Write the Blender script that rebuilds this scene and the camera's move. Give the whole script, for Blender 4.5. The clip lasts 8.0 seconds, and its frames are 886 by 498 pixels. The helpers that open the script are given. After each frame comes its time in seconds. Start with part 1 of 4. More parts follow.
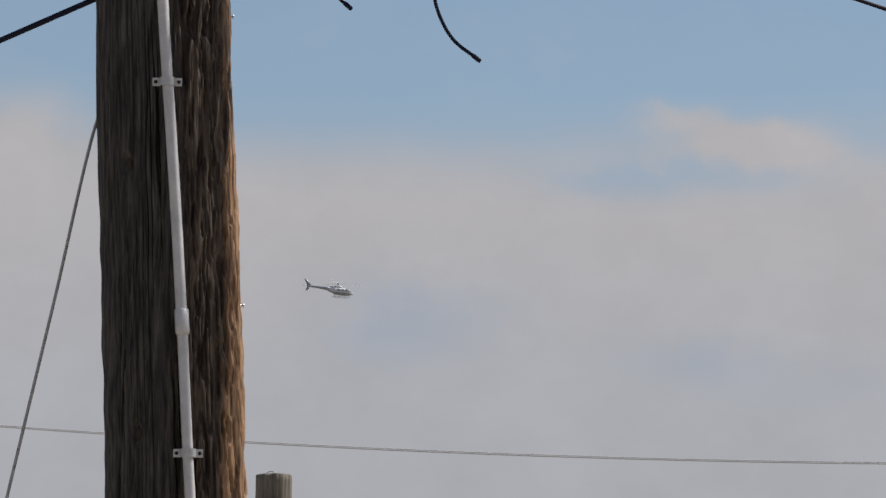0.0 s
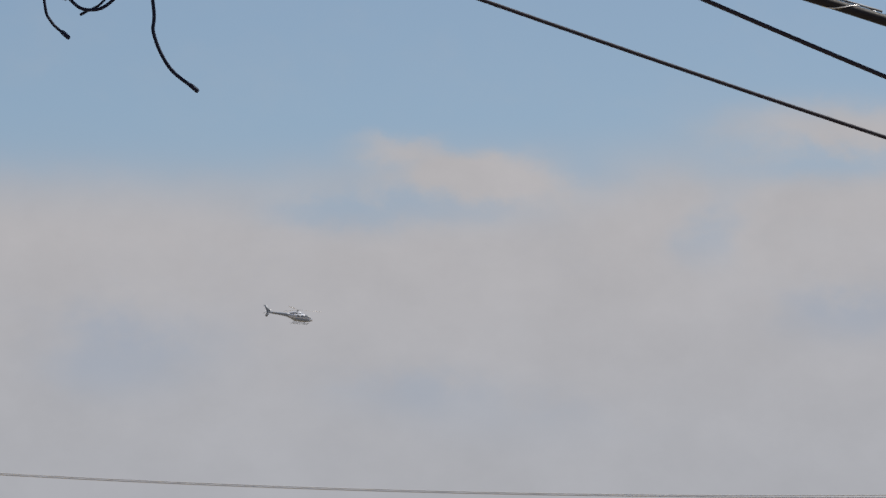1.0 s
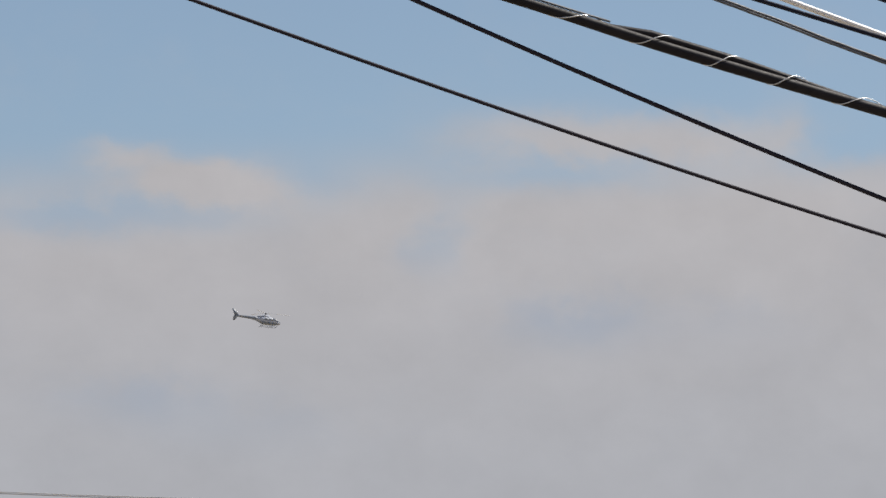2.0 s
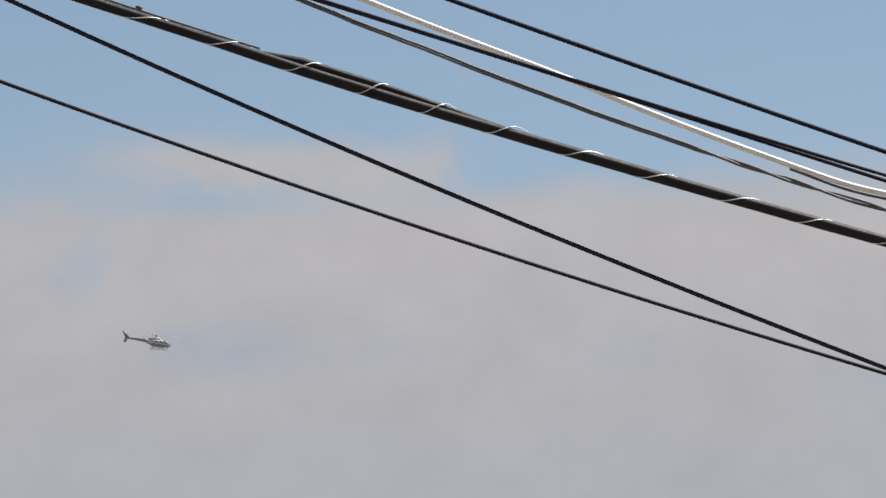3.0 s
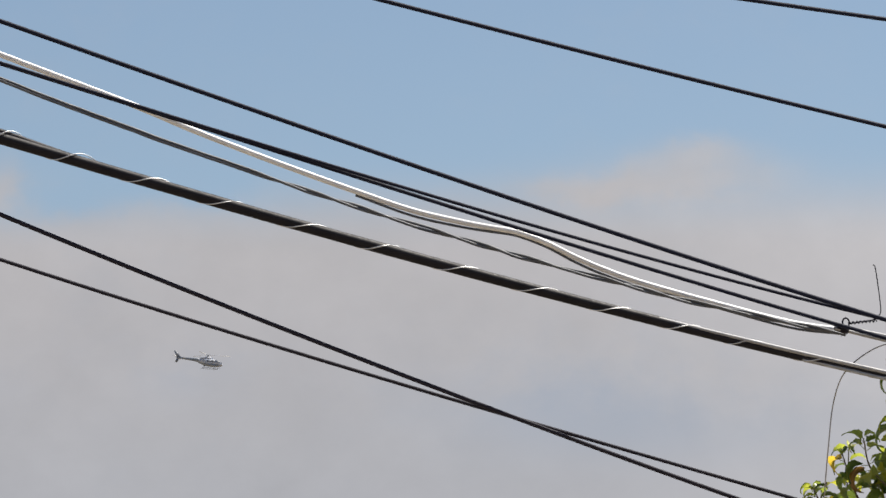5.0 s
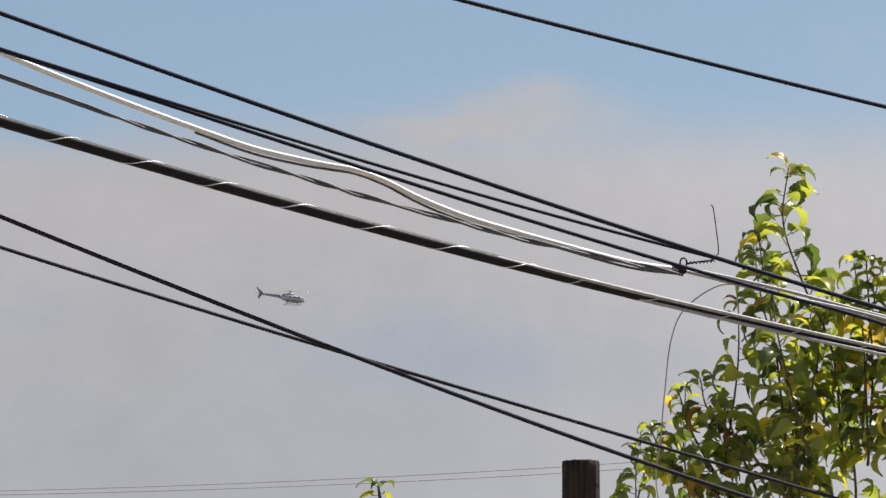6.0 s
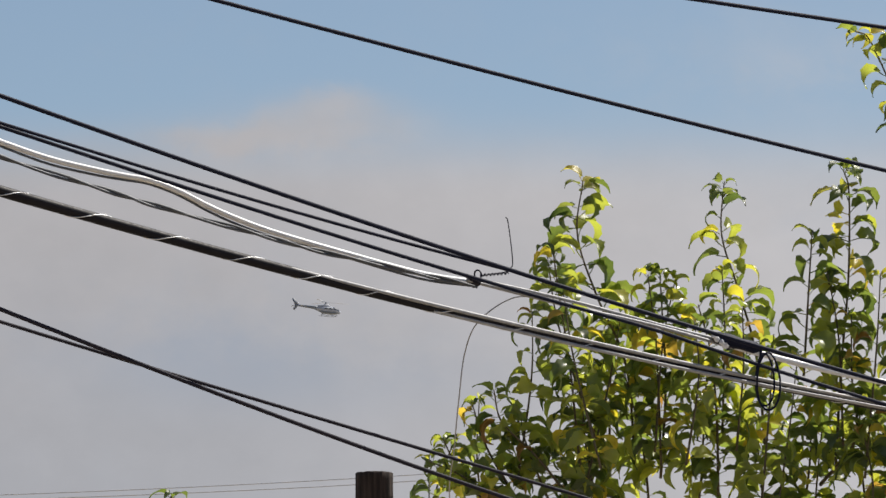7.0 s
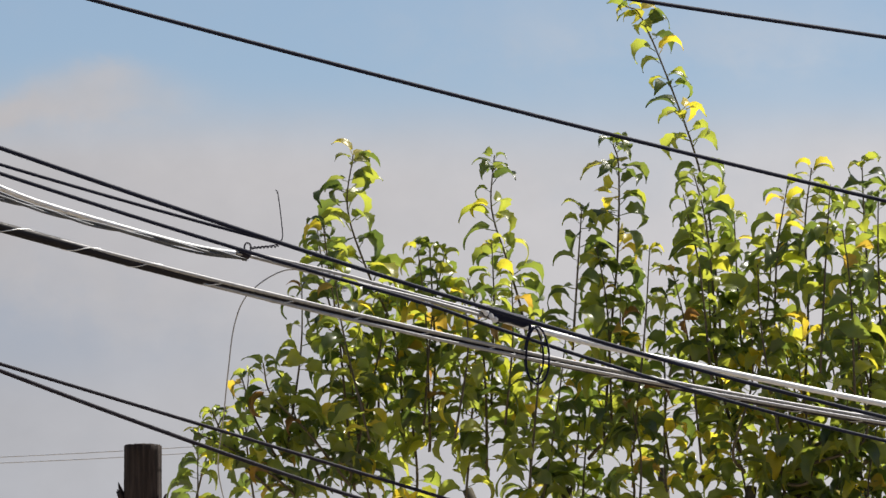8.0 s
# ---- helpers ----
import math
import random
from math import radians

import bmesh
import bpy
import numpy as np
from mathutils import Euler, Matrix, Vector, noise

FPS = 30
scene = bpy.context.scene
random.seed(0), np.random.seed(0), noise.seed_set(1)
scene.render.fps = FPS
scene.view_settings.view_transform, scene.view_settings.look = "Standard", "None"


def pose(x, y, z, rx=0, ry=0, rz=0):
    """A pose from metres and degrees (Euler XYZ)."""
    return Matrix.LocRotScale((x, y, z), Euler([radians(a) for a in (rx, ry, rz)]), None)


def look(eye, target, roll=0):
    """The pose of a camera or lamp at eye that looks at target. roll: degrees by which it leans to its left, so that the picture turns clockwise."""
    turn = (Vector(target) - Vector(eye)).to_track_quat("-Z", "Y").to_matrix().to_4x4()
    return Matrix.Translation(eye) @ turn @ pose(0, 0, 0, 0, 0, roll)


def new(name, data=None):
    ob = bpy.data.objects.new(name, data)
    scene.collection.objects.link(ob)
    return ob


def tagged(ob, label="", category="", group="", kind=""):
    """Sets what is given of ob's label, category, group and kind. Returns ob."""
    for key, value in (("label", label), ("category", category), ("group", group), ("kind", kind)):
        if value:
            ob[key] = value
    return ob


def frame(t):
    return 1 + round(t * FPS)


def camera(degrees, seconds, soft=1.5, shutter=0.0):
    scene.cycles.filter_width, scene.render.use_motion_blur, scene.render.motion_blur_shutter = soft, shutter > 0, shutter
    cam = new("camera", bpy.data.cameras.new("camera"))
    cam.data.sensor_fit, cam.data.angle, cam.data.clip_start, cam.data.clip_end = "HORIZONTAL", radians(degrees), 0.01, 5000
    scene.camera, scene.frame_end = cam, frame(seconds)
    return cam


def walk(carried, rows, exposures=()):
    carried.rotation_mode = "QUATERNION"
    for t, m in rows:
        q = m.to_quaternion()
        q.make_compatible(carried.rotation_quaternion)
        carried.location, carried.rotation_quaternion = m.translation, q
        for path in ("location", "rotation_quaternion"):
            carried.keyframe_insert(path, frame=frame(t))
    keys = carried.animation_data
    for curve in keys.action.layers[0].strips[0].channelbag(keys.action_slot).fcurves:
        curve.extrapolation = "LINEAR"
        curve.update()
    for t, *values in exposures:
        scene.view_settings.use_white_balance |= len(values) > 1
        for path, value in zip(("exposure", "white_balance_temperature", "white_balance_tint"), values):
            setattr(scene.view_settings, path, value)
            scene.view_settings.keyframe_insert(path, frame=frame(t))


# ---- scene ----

EYE = Vector((0.0, 0.0, 1.7))


def spot(bearing, rise, far):
    """A place by its bearing and rise from the eye in degrees, far metres away along the ground."""
    b = radians(bearing)
    return EYE + Vector((math.sin(b), math.cos(b), math.tan(radians(rise)))) * far


def aim(bearing, rise, lean):
    return look(EYE, spot(bearing, rise, 10), lean)


# ---- camera: a long lens held by hand, turned after the helicopter ----
cam = camera(9.0, 8.0, 1.5)
walk(cam, [
    (0.0, aim(-10.527, 7.294, 0.48)), (0.1, aim(-10.250, 7.386, 0.46)), (0.2, aim(-9.955, 7.426, 0.44)),
    (0.3, aim(-9.658, 7.446, 0.41)), (0.4, aim(-9.377, 7.431, 0.39)), (0.5, aim(-9.080, 7.393, 0.37)),
    (0.6, aim(-8.780, 7.380, 0.38)), (0.7, aim(-8.498, 7.428, 0.38)), (0.8, aim(-8.210, 7.483, 0.39)),
    (0.9, aim(-7.865, 7.564, 0.39)), (1.0, aim(-7.624, 7.629, 0.40)), (1.1, aim(-7.400, 7.670, 0.40)),
    (1.2, aim(-7.188, 7.687, 0.40)), (2.3, aim(-3.782, 7.783, 0.41)), (2.4, aim(-3.446, 7.845, 0.40)),
    (2.5, aim(-3.130, 7.910, 0.38)), (2.6, aim(-2.801, 7.960, 0.36)), (2.7, aim(-2.462, 7.994, 0.34)),
    (2.8, aim(-2.059, 7.997, 0.32)), (2.9, aim(-1.617, 7.993, 0.30)), (3.0, aim(-1.214, 8.019, 0.28)),
    (3.1, aim(-0.878, 8.047, 0.24)), (3.2, aim(-0.584, 8.078, 0.19)), (3.3, aim(-0.344, 8.069, 0.15)),
    (3.4, aim(-0.162, 8.046, 0.10)), (3.5, aim(0.000, 8.000, 0.06)), (3.7, aim(0.323, 7.962, 0.01)),
    (3.9, aim(0.620, 7.963, -0.04)), (4.0, aim(0.726, 7.995, -0.06)), (4.2, aim(1.005, 8.066, -0.13)),
    (4.3, aim(1.204, 8.145, -0.16)), (4.4, aim(1.425, 8.235, -0.20)), (4.5, aim(1.679, 8.300, -0.23)),
    (4.7, aim(2.303, 8.321, -0.35)), (4.9, aim(2.990, 8.292, -0.46)), (5.0, aim(3.243, 8.281, -0.52)),
    (5.1, aim(3.433, 8.245, -0.51)), (5.2, aim(3.620, 8.190, -0.50)), (6.3, aim(5.288, 7.549, -0.36)),
    (6.4, aim(5.419, 7.552, -0.36)), (6.5, aim(5.589, 7.575, -0.36)), (6.7, aim(6.050, 7.638, -0.37)),
    (6.8, aim(6.322, 7.662, -0.38)), (6.9, aim(6.643, 7.699, -0.38)), (7.0, aim(7.009, 7.740, -0.39)),
    (7.1, aim(7.423, 7.769, -0.40)), (7.2, aim(7.869, 7.750, -0.40)), (7.3, aim(8.292, 7.667, -0.41)),
    (7.4, aim(8.638, 7.551, -0.41)), (7.5, aim(8.886, 7.473, -0.42)), (7.6, aim(9.039, 7.435, -0.42)),
    (7.7, aim(9.133, 7.402, -0.42)), (7.8, aim(9.194, 7.391, -0.42)), (7.9, aim(9.265, 7.419, -0.42)),
    (8.0, aim(9.369, 7.450, -0.42))],
    exposures=((0.0, -0.06), (1.0, -0.04), (3.0, 0.02), (5.0, 0.03), (6.5, 0.0), (7.0, -0.1), (7.3, -0.08), (7.5, -0.1), (7.7, 0.01), (8.0, 0.05)))

# ---- sky, clouds and sun ----
SUN_TURN, SUN_RISE = 62.0, 51.0
sun = new("sun", bpy.data.lights.new("sun", "SUN"))
sun.data.energy, sun.data.angle, sun.data.color = 6.6, radians(0.6), (1.0, 0.94, 0.85)
sun.matrix_world = look(spot(SUN_TURN, SUN_RISE, 50), EYE)


class Nodes:
    """Short hand for node trees."""

    def __init__(self, tree):
        self.tree = tree
        tree.nodes.clear()

    def add(self, kind, inputs=None, operation=None):
        n = self.tree.nodes.new(kind)
        if operation:
            n.operation = operation
        for k, v in (inputs or {}).items():
            self.put(n, k, v)
        return n

    def put(self, n, k, v):
        if isinstance(v, bpy.types.NodeSocket):
            self.tree.links.new(v, n.inputs[k])
        else:
            n.inputs[k].default_value = v

    def m(self, op, a, b=0.0, c=0.0):
        n = self.add("ShaderNodeMath", {0: a, 1: b}, operation=op)
        if op in ("MULTIPLY_ADD", "SMOOTH_MIN", "SMOOTH_MAX"):
            self.put(n, 2, c)
        return n.outputs[0]

    def step(self, v, lo, hi, a=0.0, b=1.0):
        n = self.add("ShaderNodeMapRange", {0: v, 1: lo, 2: hi, 3: a, 4: b})
        n.interpolation_type = "SMOOTHSTEP"
        return n.outputs[0]

    def mix(self, f, a, b, how="MIX"):
        n = self.add("ShaderNodeMix")
        n.data_type, n.blend_type = "RGBA", how
        for k, v in ((0, f), (6, a), (7, b)):
            self.put(n, k, v)
        return n.outputs[2]

    def noise(self, vec, scale, detail=4.0, rough=0.55, warp=0.0):
        n = self.add("ShaderNodeTexNoise", {"Scale": scale, "Detail": detail, "Roughness": rough, "Distortion": warp})
        if vec is not None:
            self.put(n, "Vector", vec)
        return n.outputs["Fac"]


def build_sky():
    world = bpy.data.worlds.new("sky")
    scene.world = world
    world.use_nodes = True
    g = Nodes(world.node_tree)
    way = g.add("ShaderNodeTexCoord").outputs["Generated"]
    xyz = g.add("ShaderNodeSeparateXYZ", {0: way})
    u = g.m("MULTIPLY", g.m("ARCTAN2", xyz.outputs[0], xyz.outputs[1]), 57.2958)
    v = g.m("MULTIPLY", g.m("ARCSINE", xyz.outputs[2]), 57.2958)
    flat = g.add("ShaderNodeCombineXYZ", {0: u, 1: g.m("MULTIPLY", v, 1.25), 2: 0.0}).outputs[0]
    broad = g.m("SUBTRACT", g.noise(flat, 0.55, 6, 0.55, 0.4), 0.5)
    fine = g.m("SUBTRACT", g.noise(flat, 2.4, 6, 0.62, 0.3), 0.5)
    uw = g.m("ADD", u, g.m("MULTIPLY", g.m("SUBTRACT", g.noise(flat, 1.3, 3), 0.5), 0.9))
    vw = g.m("ADD", v, g.m("ADD", g.m("MULTIPLY", broad, 0.7), g.m("MULTIPLY", fine, 0.35)))

    def puff(u0, v0, ru, rv, weight):
        a = g.m("POWER", g.m("DIVIDE", g.m("SUBTRACT", uw, u0), ru), 2.0)
        b = g.m("POWER", g.m("DIVIDE", g.m("SUBTRACT", vw, v0), rv), 2.0)
        e = g.m("EXPONENT", g.m("MULTIPLY", g.m("ADD", a, b), -1.0))
        return g.m("MULTIPLY", e, weight)

    # the bank of cloud: its upper edge lies at eight to nine degrees
    edge = g.step(u, -11.0, -1.0, 8.25, 8.75)
    bank = g.step(g.m("SUBTRACT", edge, vw), -0.6, 0.62)
    # wisps above the bank, and blue gaps in it
    total = bank
    for p in (
            (-14.9, 8.5, 0.8, 0.45, 0.7), (-8.1, 8.65, 0.45, 0.14, 0.6), (-7.5, 8.42, 0.6, 0.18, 0.75),
            (-6.9, 8.15, 0.6, 0.22, 0.6), (-3.9, 9.0, 1.0, 0.24, 0.5), (-2.4, 8.9, 1.3, 0.24, 0.55),
            (-1.3, 9.1, 0.25, 0.3, 0.3), (5.7, 9.05, 1.1, 0.25, 0.5), (4.8, 8.9, 0.7, 0.16, 0.4),
            (5.9, 9.25, 0.5, 0.15, 0.4),
            (-8.7, 7.95, 0.9, 0.22, -0.6), (-4.75, 7.9, 0.3, 0.45, -0.3), (-7.5, 8.0, 0.8, 0.16, -0.3),
            (-7.0, 7.95, 0.7, 0.2, -0.35), (-5.0, 7.7, 0.3, 0.3, -0.35), (-3.6, 8.46, 1.2, 0.2, -0.4),
            (-0.7, 8.74, 0.55, 0.25, -0.5), (-6.2, 8.3, 0.5, 0.3, -0.35), (0.4, 8.95, 0.7, 0.2, -0.45),
            (-10.9, 6.55, 1.0, 0.48, -0.75), (-7.9, 6.17, 0.8, 0.28, -0.58), (-3.4, 6.95, 0.85, 0.3, -0.62),
            (0.56, 7.0, 0.7, 0.3, -0.35), (-6.9, 5.8, 1.2, 0.3, -0.25), (4.6, 6.7, 1.7, 0.6, -0.55),
            (-1.7, 7.0, 0.7, 0.3, -0.25), (6.2, 6.4, 2.2, 0.5, -0.3), (11.0, 8.2, 2.5, 0.7, -0.2), (11.5, 9.6, 3.0, 0.6, 0.3)):
        total = g.m("ADD", total, puff(*p))
    total = g.m("ADD", total, g.m("MULTIPLY", broad, 0.6))
    total = g.m("ADD", total, g.m("MULTIPLY", fine, 0.3))
    # scattered thin cloud over the rest of the sky
    high = g.noise(g.add("ShaderNodeVectorMath", {0: way, 1: (1.0, 1.0, 2.5)}, operation="MULTIPLY").outputs[0], 3.0, 6, 0.6)
    total = g.m("ADD", total, g.m("MULTIPLY", g.step(v, 12.0, 25.0), g.step(high, 0.5, 0.75)))
    mask = g.m("MULTIPLY", g.step(total, -0.05, 1.05), 0.96)
    air = g.add("ShaderNodeTexSky")
    air.sky_type, air.sun_disc = "NISHITA", False
    air.sun_elevation, air.sun_rotation = radians(SUN_RISE), radians(SUN_TURN)
    air.air_density, air.dust_density, air.ozone_density = 1.0, 0.6, 2.0
    blue = g.mix(1.0, air.outputs[0], SKY_TINT, "MULTIPLY")
    blue = g.mix(g.step(vw, 9.1, 6.9, 0.0, 0.85), blue, (3.55, 3.85, 4.6, 1.0))
    shade = g.m("MULTIPLY_ADD", g.noise(flat, 0.9, 5, 0.6), 0.22, 0.89)
    grey = g.mix(g.step(v, 5.0, 9.0), CLOUD_LOW, CLOUD_TOP)
    grey = g.mix(g.step(u, 2.0, 16.0), grey, (6.3, 6.1, 6.2, 1.0))
    cloud = g.mix(1.0, grey, g.add("ShaderNodeCombineColor", {0: shade, 1: shade, 2: shade}).outputs[0], "MULTIPLY")
    back = g.add("ShaderNodeBackground", {0: g.mix(mask, blue, cloud), 1: 0.1})
    out = g.add("ShaderNodeOutputWorld")
    g.tree.links.new(back.outputs[0], out.inputs[0])


SKY_TINT = (0.94, 0.91, 0.90, 1.0)
CLOUD_LOW, CLOUD_TOP = (4.2, 4.25, 4.55, 1.0), (4.8, 4.6, 4.68, 1.0)
build_sky()


# ---- materials ----
def material(name):
    mat = bpy.data.materials.new(name)
    mat.use_nodes = True
    return mat, Nodes(mat.node_tree)


def finish(g, shader, height=None, strength=0.3, distance=0.01):
    out = g.add("ShaderNodeOutputMaterial")
    g.tree.links.new(shader.outputs[0], out.inputs[0])
    if height is not None:
        bump = g.add("ShaderNodeBump", {"Height": height, "Strength": strength, "Distance": distance})
        g.put(shader, "Normal", bump.outputs[0])


def ramp(g, f, *stops):
    n = g.add("ShaderNodeValToRGB", {0: f})
    els = n.color_ramp.elements
    while len(els) < len(stops):
        els.new(0.5)
    for el, (p, c) in zip(els, stops):
        el.position, el.color = p, (*c, 1.0)
    return n.outputs[0]


def stretched(g, sx, sy, sz):
    co = g.add("ShaderNodeTexCoord").outputs["Object"]
    return g.add("ShaderNodeMapping", {0: co, 3: (sx, sy, sz)}).outputs[0]


def plain(name, dark, light, rough=0.5, metal=0.0, scale=30.0, bump=0.15, spec=0.5):
    """A surface with two scales of mottling and a fine relief."""
    mat, g = material(name)
    co = g.add("ShaderNodeTexCoord").outputs["Object"]
    n1, n2 = g.noise(co, scale, 5, 0.6), g.noise(co, scale * 7, 3, 0.6)
    f = g.m("ADD", g.m("MULTIPLY", n1, 0.7), g.m("MULTIPLY", n2, 0.3))
    col = ramp(g, f, (0.32, dark), (0.68, light))
    s = g.add("ShaderNodeBsdfPrincipled", {"Base Color": col, "Metallic": metal, "Specular IOR Level": spec,
                                           "Roughness": g.step(n2, 0.2, 0.8, rough - 0.08, rough + 0.1)})
    finish(g, s, f, bump, 0.003)
    return mat


def wood(name, dark, mid, light, warm, sunlit_rim=None):
    """Weathered round timber: long grain, checks and a few stains."""
    mat, g = material(name)
    long = stretched(g, 1.0, 1.0, 0.085)
    n1, n2 = g.noise(long, 90, 5, 0.65), g.noise(long, 24, 4, 0.6, 0.5)
    n3 = g.noise(stretched(g, 1.0, 1.0, 0.35), 5, 4, 0.55)
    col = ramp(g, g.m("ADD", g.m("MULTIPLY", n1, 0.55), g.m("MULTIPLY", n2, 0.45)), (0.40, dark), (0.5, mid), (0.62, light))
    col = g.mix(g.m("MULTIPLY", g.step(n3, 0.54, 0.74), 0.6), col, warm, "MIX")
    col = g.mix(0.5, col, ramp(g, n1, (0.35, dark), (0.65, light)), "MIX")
    if sunlit_rim:
        # one flank shows orange-brown wood; its bright sunlit rim is painted in
        centre, flank, colour = sunlit_rim
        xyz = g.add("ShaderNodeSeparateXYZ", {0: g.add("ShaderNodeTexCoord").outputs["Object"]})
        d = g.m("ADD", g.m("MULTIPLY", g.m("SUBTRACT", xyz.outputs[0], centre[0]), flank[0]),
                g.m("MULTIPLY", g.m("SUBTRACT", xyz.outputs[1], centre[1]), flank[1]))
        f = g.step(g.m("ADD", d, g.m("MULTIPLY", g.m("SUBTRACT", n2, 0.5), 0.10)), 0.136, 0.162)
        # the weathered side next to it is painted a warmer brown, as if sunlit
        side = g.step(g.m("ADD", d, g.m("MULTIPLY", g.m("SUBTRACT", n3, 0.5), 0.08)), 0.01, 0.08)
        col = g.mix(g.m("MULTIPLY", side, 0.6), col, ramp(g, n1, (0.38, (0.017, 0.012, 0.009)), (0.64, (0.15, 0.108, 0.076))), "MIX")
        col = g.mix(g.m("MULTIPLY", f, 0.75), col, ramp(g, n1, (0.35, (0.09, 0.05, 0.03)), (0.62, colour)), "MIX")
    s = g.add("ShaderNodeBsdfPrincipled", {"Base Color": col, "Roughness": 0.85, "Specular IOR Level": 0.25})
    finish(g, s, g.m("ADD", n1, g.m("MULTIPLY", n2, 0.8)), 0.75, 0.005)
    return mat


def leaf_material(name, per_island, stops):
    mat, g = material(name)
    if per_island:
        r = g.add("ShaderNodeNewGeometry").outputs["Random Per Island"]
    else:
        r = g.add("ShaderNodeObjectInfo").outputs["Random"]
    co = g.add("ShaderNodeTexCoord").outputs["Object"]
    n = g.noise(co, 28, 4, 0.6)
    col = ramp(g, r, *stops)
    col = g.mix(g.m("MULTIPLY", g.step(n, 0.55, 0.75), 0.35), col, (0.2, 0.17, 0.03, 1), "MIX")
    front = g.add("ShaderNodeBsdfPrincipled", {"Base Color": col, "Roughness": g.step(n, 0.3, 0.7, 0.27, 0.46), "Specular IOR Level": 0.8})
    bump = g.add("ShaderNodeBump", {"Height": n, "Strength": 0.25, "Distance": 0.004})
    g.put(front, "Normal", bump.outputs[0])
    lit = g.add("ShaderNodeBsdfTranslucent", {0: g.mix(1.0, col, (2.3, 2.25, 1.05, 1), "MULTIPLY")})
    both = g.add("ShaderNodeMixShader", {0: 0.55, 1: front.outputs[0], 2: lit.outputs[0]})
    finish(g, both)
    return mat


GREENS = ((0.0, (0.050, 0.075, 0.030)), (0.35, (0.125, 0.164, 0.050)), (0.62, (0.215, 0.246, 0.064)),
          (0.84, (0.260, 0.280, 0.062)), (0.92, (0.34, 0.325, 0.055)), (0.96, (0.50, 0.40, 0.055)), (0.985, (0.36, 0.25, 0.06)), (1.0, (0.17, 0.085, 0.045)))
TIPS = ((0.0, (0.075, 0.105, 0.036)), (0.45, (0.13, 0.155, 0.048)), (0.8, (0.26, 0.25, 0.06)), (1.0, (0.38, 0.32, 0.065)))
M = {
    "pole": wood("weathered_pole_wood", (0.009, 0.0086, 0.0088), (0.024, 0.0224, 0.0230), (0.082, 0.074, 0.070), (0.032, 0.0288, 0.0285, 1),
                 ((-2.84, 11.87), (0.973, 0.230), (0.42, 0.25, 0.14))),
    "post": wood("grey_post_wood", (0.05, 0.045, 0.038), (0.12, 0.105, 0.088), (0.2, 0.18, 0.15), (0.13, 0.115, 0.09, 1)),
    "dark_post": wood("dark_post_wood", (0.010, 0.007, 0.006), (0.026, 0.018, 0.015), (0.055, 0.04, 0.033), (0.04, 0.025, 0.02, 1)),
    "pvc": plain("weathered_white_plastic", (0.36, 0.36, 0.38), (0.52, 0.52, 0.54), 0.45, 0, 25, 0.08),
    "strap": plain("zinc_strap", (0.34, 0.34, 0.35), (0.5, 0.5, 0.5), 0.45, 0.4, 60, 0.1),
    "zinc": plain("zinc_wire", (0.5, 0.5, 0.51), (0.72, 0.72, 0.73), 0.42, 1.0, 80, 0.1),
    "steel": plain("dull_steel_strand", (0.24, 0.24, 0.25), (0.40, 0.40, 0.41), 0.6, 0.3, 60, 0.2),
    "black": plain("black_cable_sheath", (0.005, 0.007, 0.020), (0.009, 0.012, 0.034), 0.66, 0, 40, 0.1, 0.16),
    "brown": plain("dark_brown_cable_sheath", (0.011, 0.010, 0.018), (0.021, 0.018, 0.031), 0.68, 0, 40, 0.1, 0.18),
    "thick": plain("dark_trunk_cable_sheath", (0.006, 0.0055, 0.009), (0.016, 0.0145, 0.019), 0.55, 0, 22, 0.35, 0.16),
    "white": plain("white_cable_sheath", (0.68, 0.68, 0.69), (0.84, 0.84, 0.84), 0.4, 0, 30, 0.1),
    "grey": plain("grey_cable_sheath", (0.055, 0.062, 0.078), (0.10, 0.108, 0.13), 0.55, 0, 30, 0.15),
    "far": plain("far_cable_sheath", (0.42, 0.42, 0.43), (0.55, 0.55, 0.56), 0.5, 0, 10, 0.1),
    "bark": plain("young_bark", (0.05, 0.042, 0.028), (0.13, 0.11, 0.075), 0.8, 0, 45, 0.5, 0.2),
    "shoot": plain("green_brown_shoot", (0.07, 0.055, 0.035), (0.15, 0.12, 0.075), 0.6, 0, 60, 0.3, 0.3),
    "ground": plain("dry_soil", (0.20, 0.165, 0.115), (0.36, 0.30, 0.22), 0.9, 0, 0.8, 0.5, 0.2),
    # aircraft paints are paler and bluer to stand in for distance haze
    "paint": plain("hazed_silver_aircraft_paint", (0.35, 0.375, 0.43), (0.42, 0.445, 0.50), 0.5, 0, 0.8, 0.02),
    "belly": plain("hazed_slate_aircraft_paint", (0.15, 0.175, 0.215), (0.19, 0.215, 0.255), 0.5, 0, 0.8, 0.02),
    "glass": plain("dark_cabin_glass", (0.13, 0.145, 0.17), (0.19, 0.205, 0.23), 0.5, 0, 2.0, 0.0, 0.3),
    "blade": plain("grey_rotor_blade", (0.6, 0.61, 0.63), (0.7, 0.71, 0.73), 0.5, 0, 1.0, 0.02),
    "leaf": leaf_material("mulberry_leaf", False, GREENS),
    "foliage": leaf_material("mulberry_foliage", True, GREENS),
    "tip": leaf_material("young_yellow_leaf", False, TIPS),
}


# ---- mesh helpers ----
def mesh_object(name, bm, mat, smooth=True):
    me = bpy.data.meshes.new(name)
    bmesh.ops.recalc_face_normals(bm, faces=bm.faces)
    bm.to_mesh(me)
    bm.free()
    me.materials.append(mat)
    if smooth:
        for p in me.polygons:
            p.use_smooth = True
    return new(name, me)


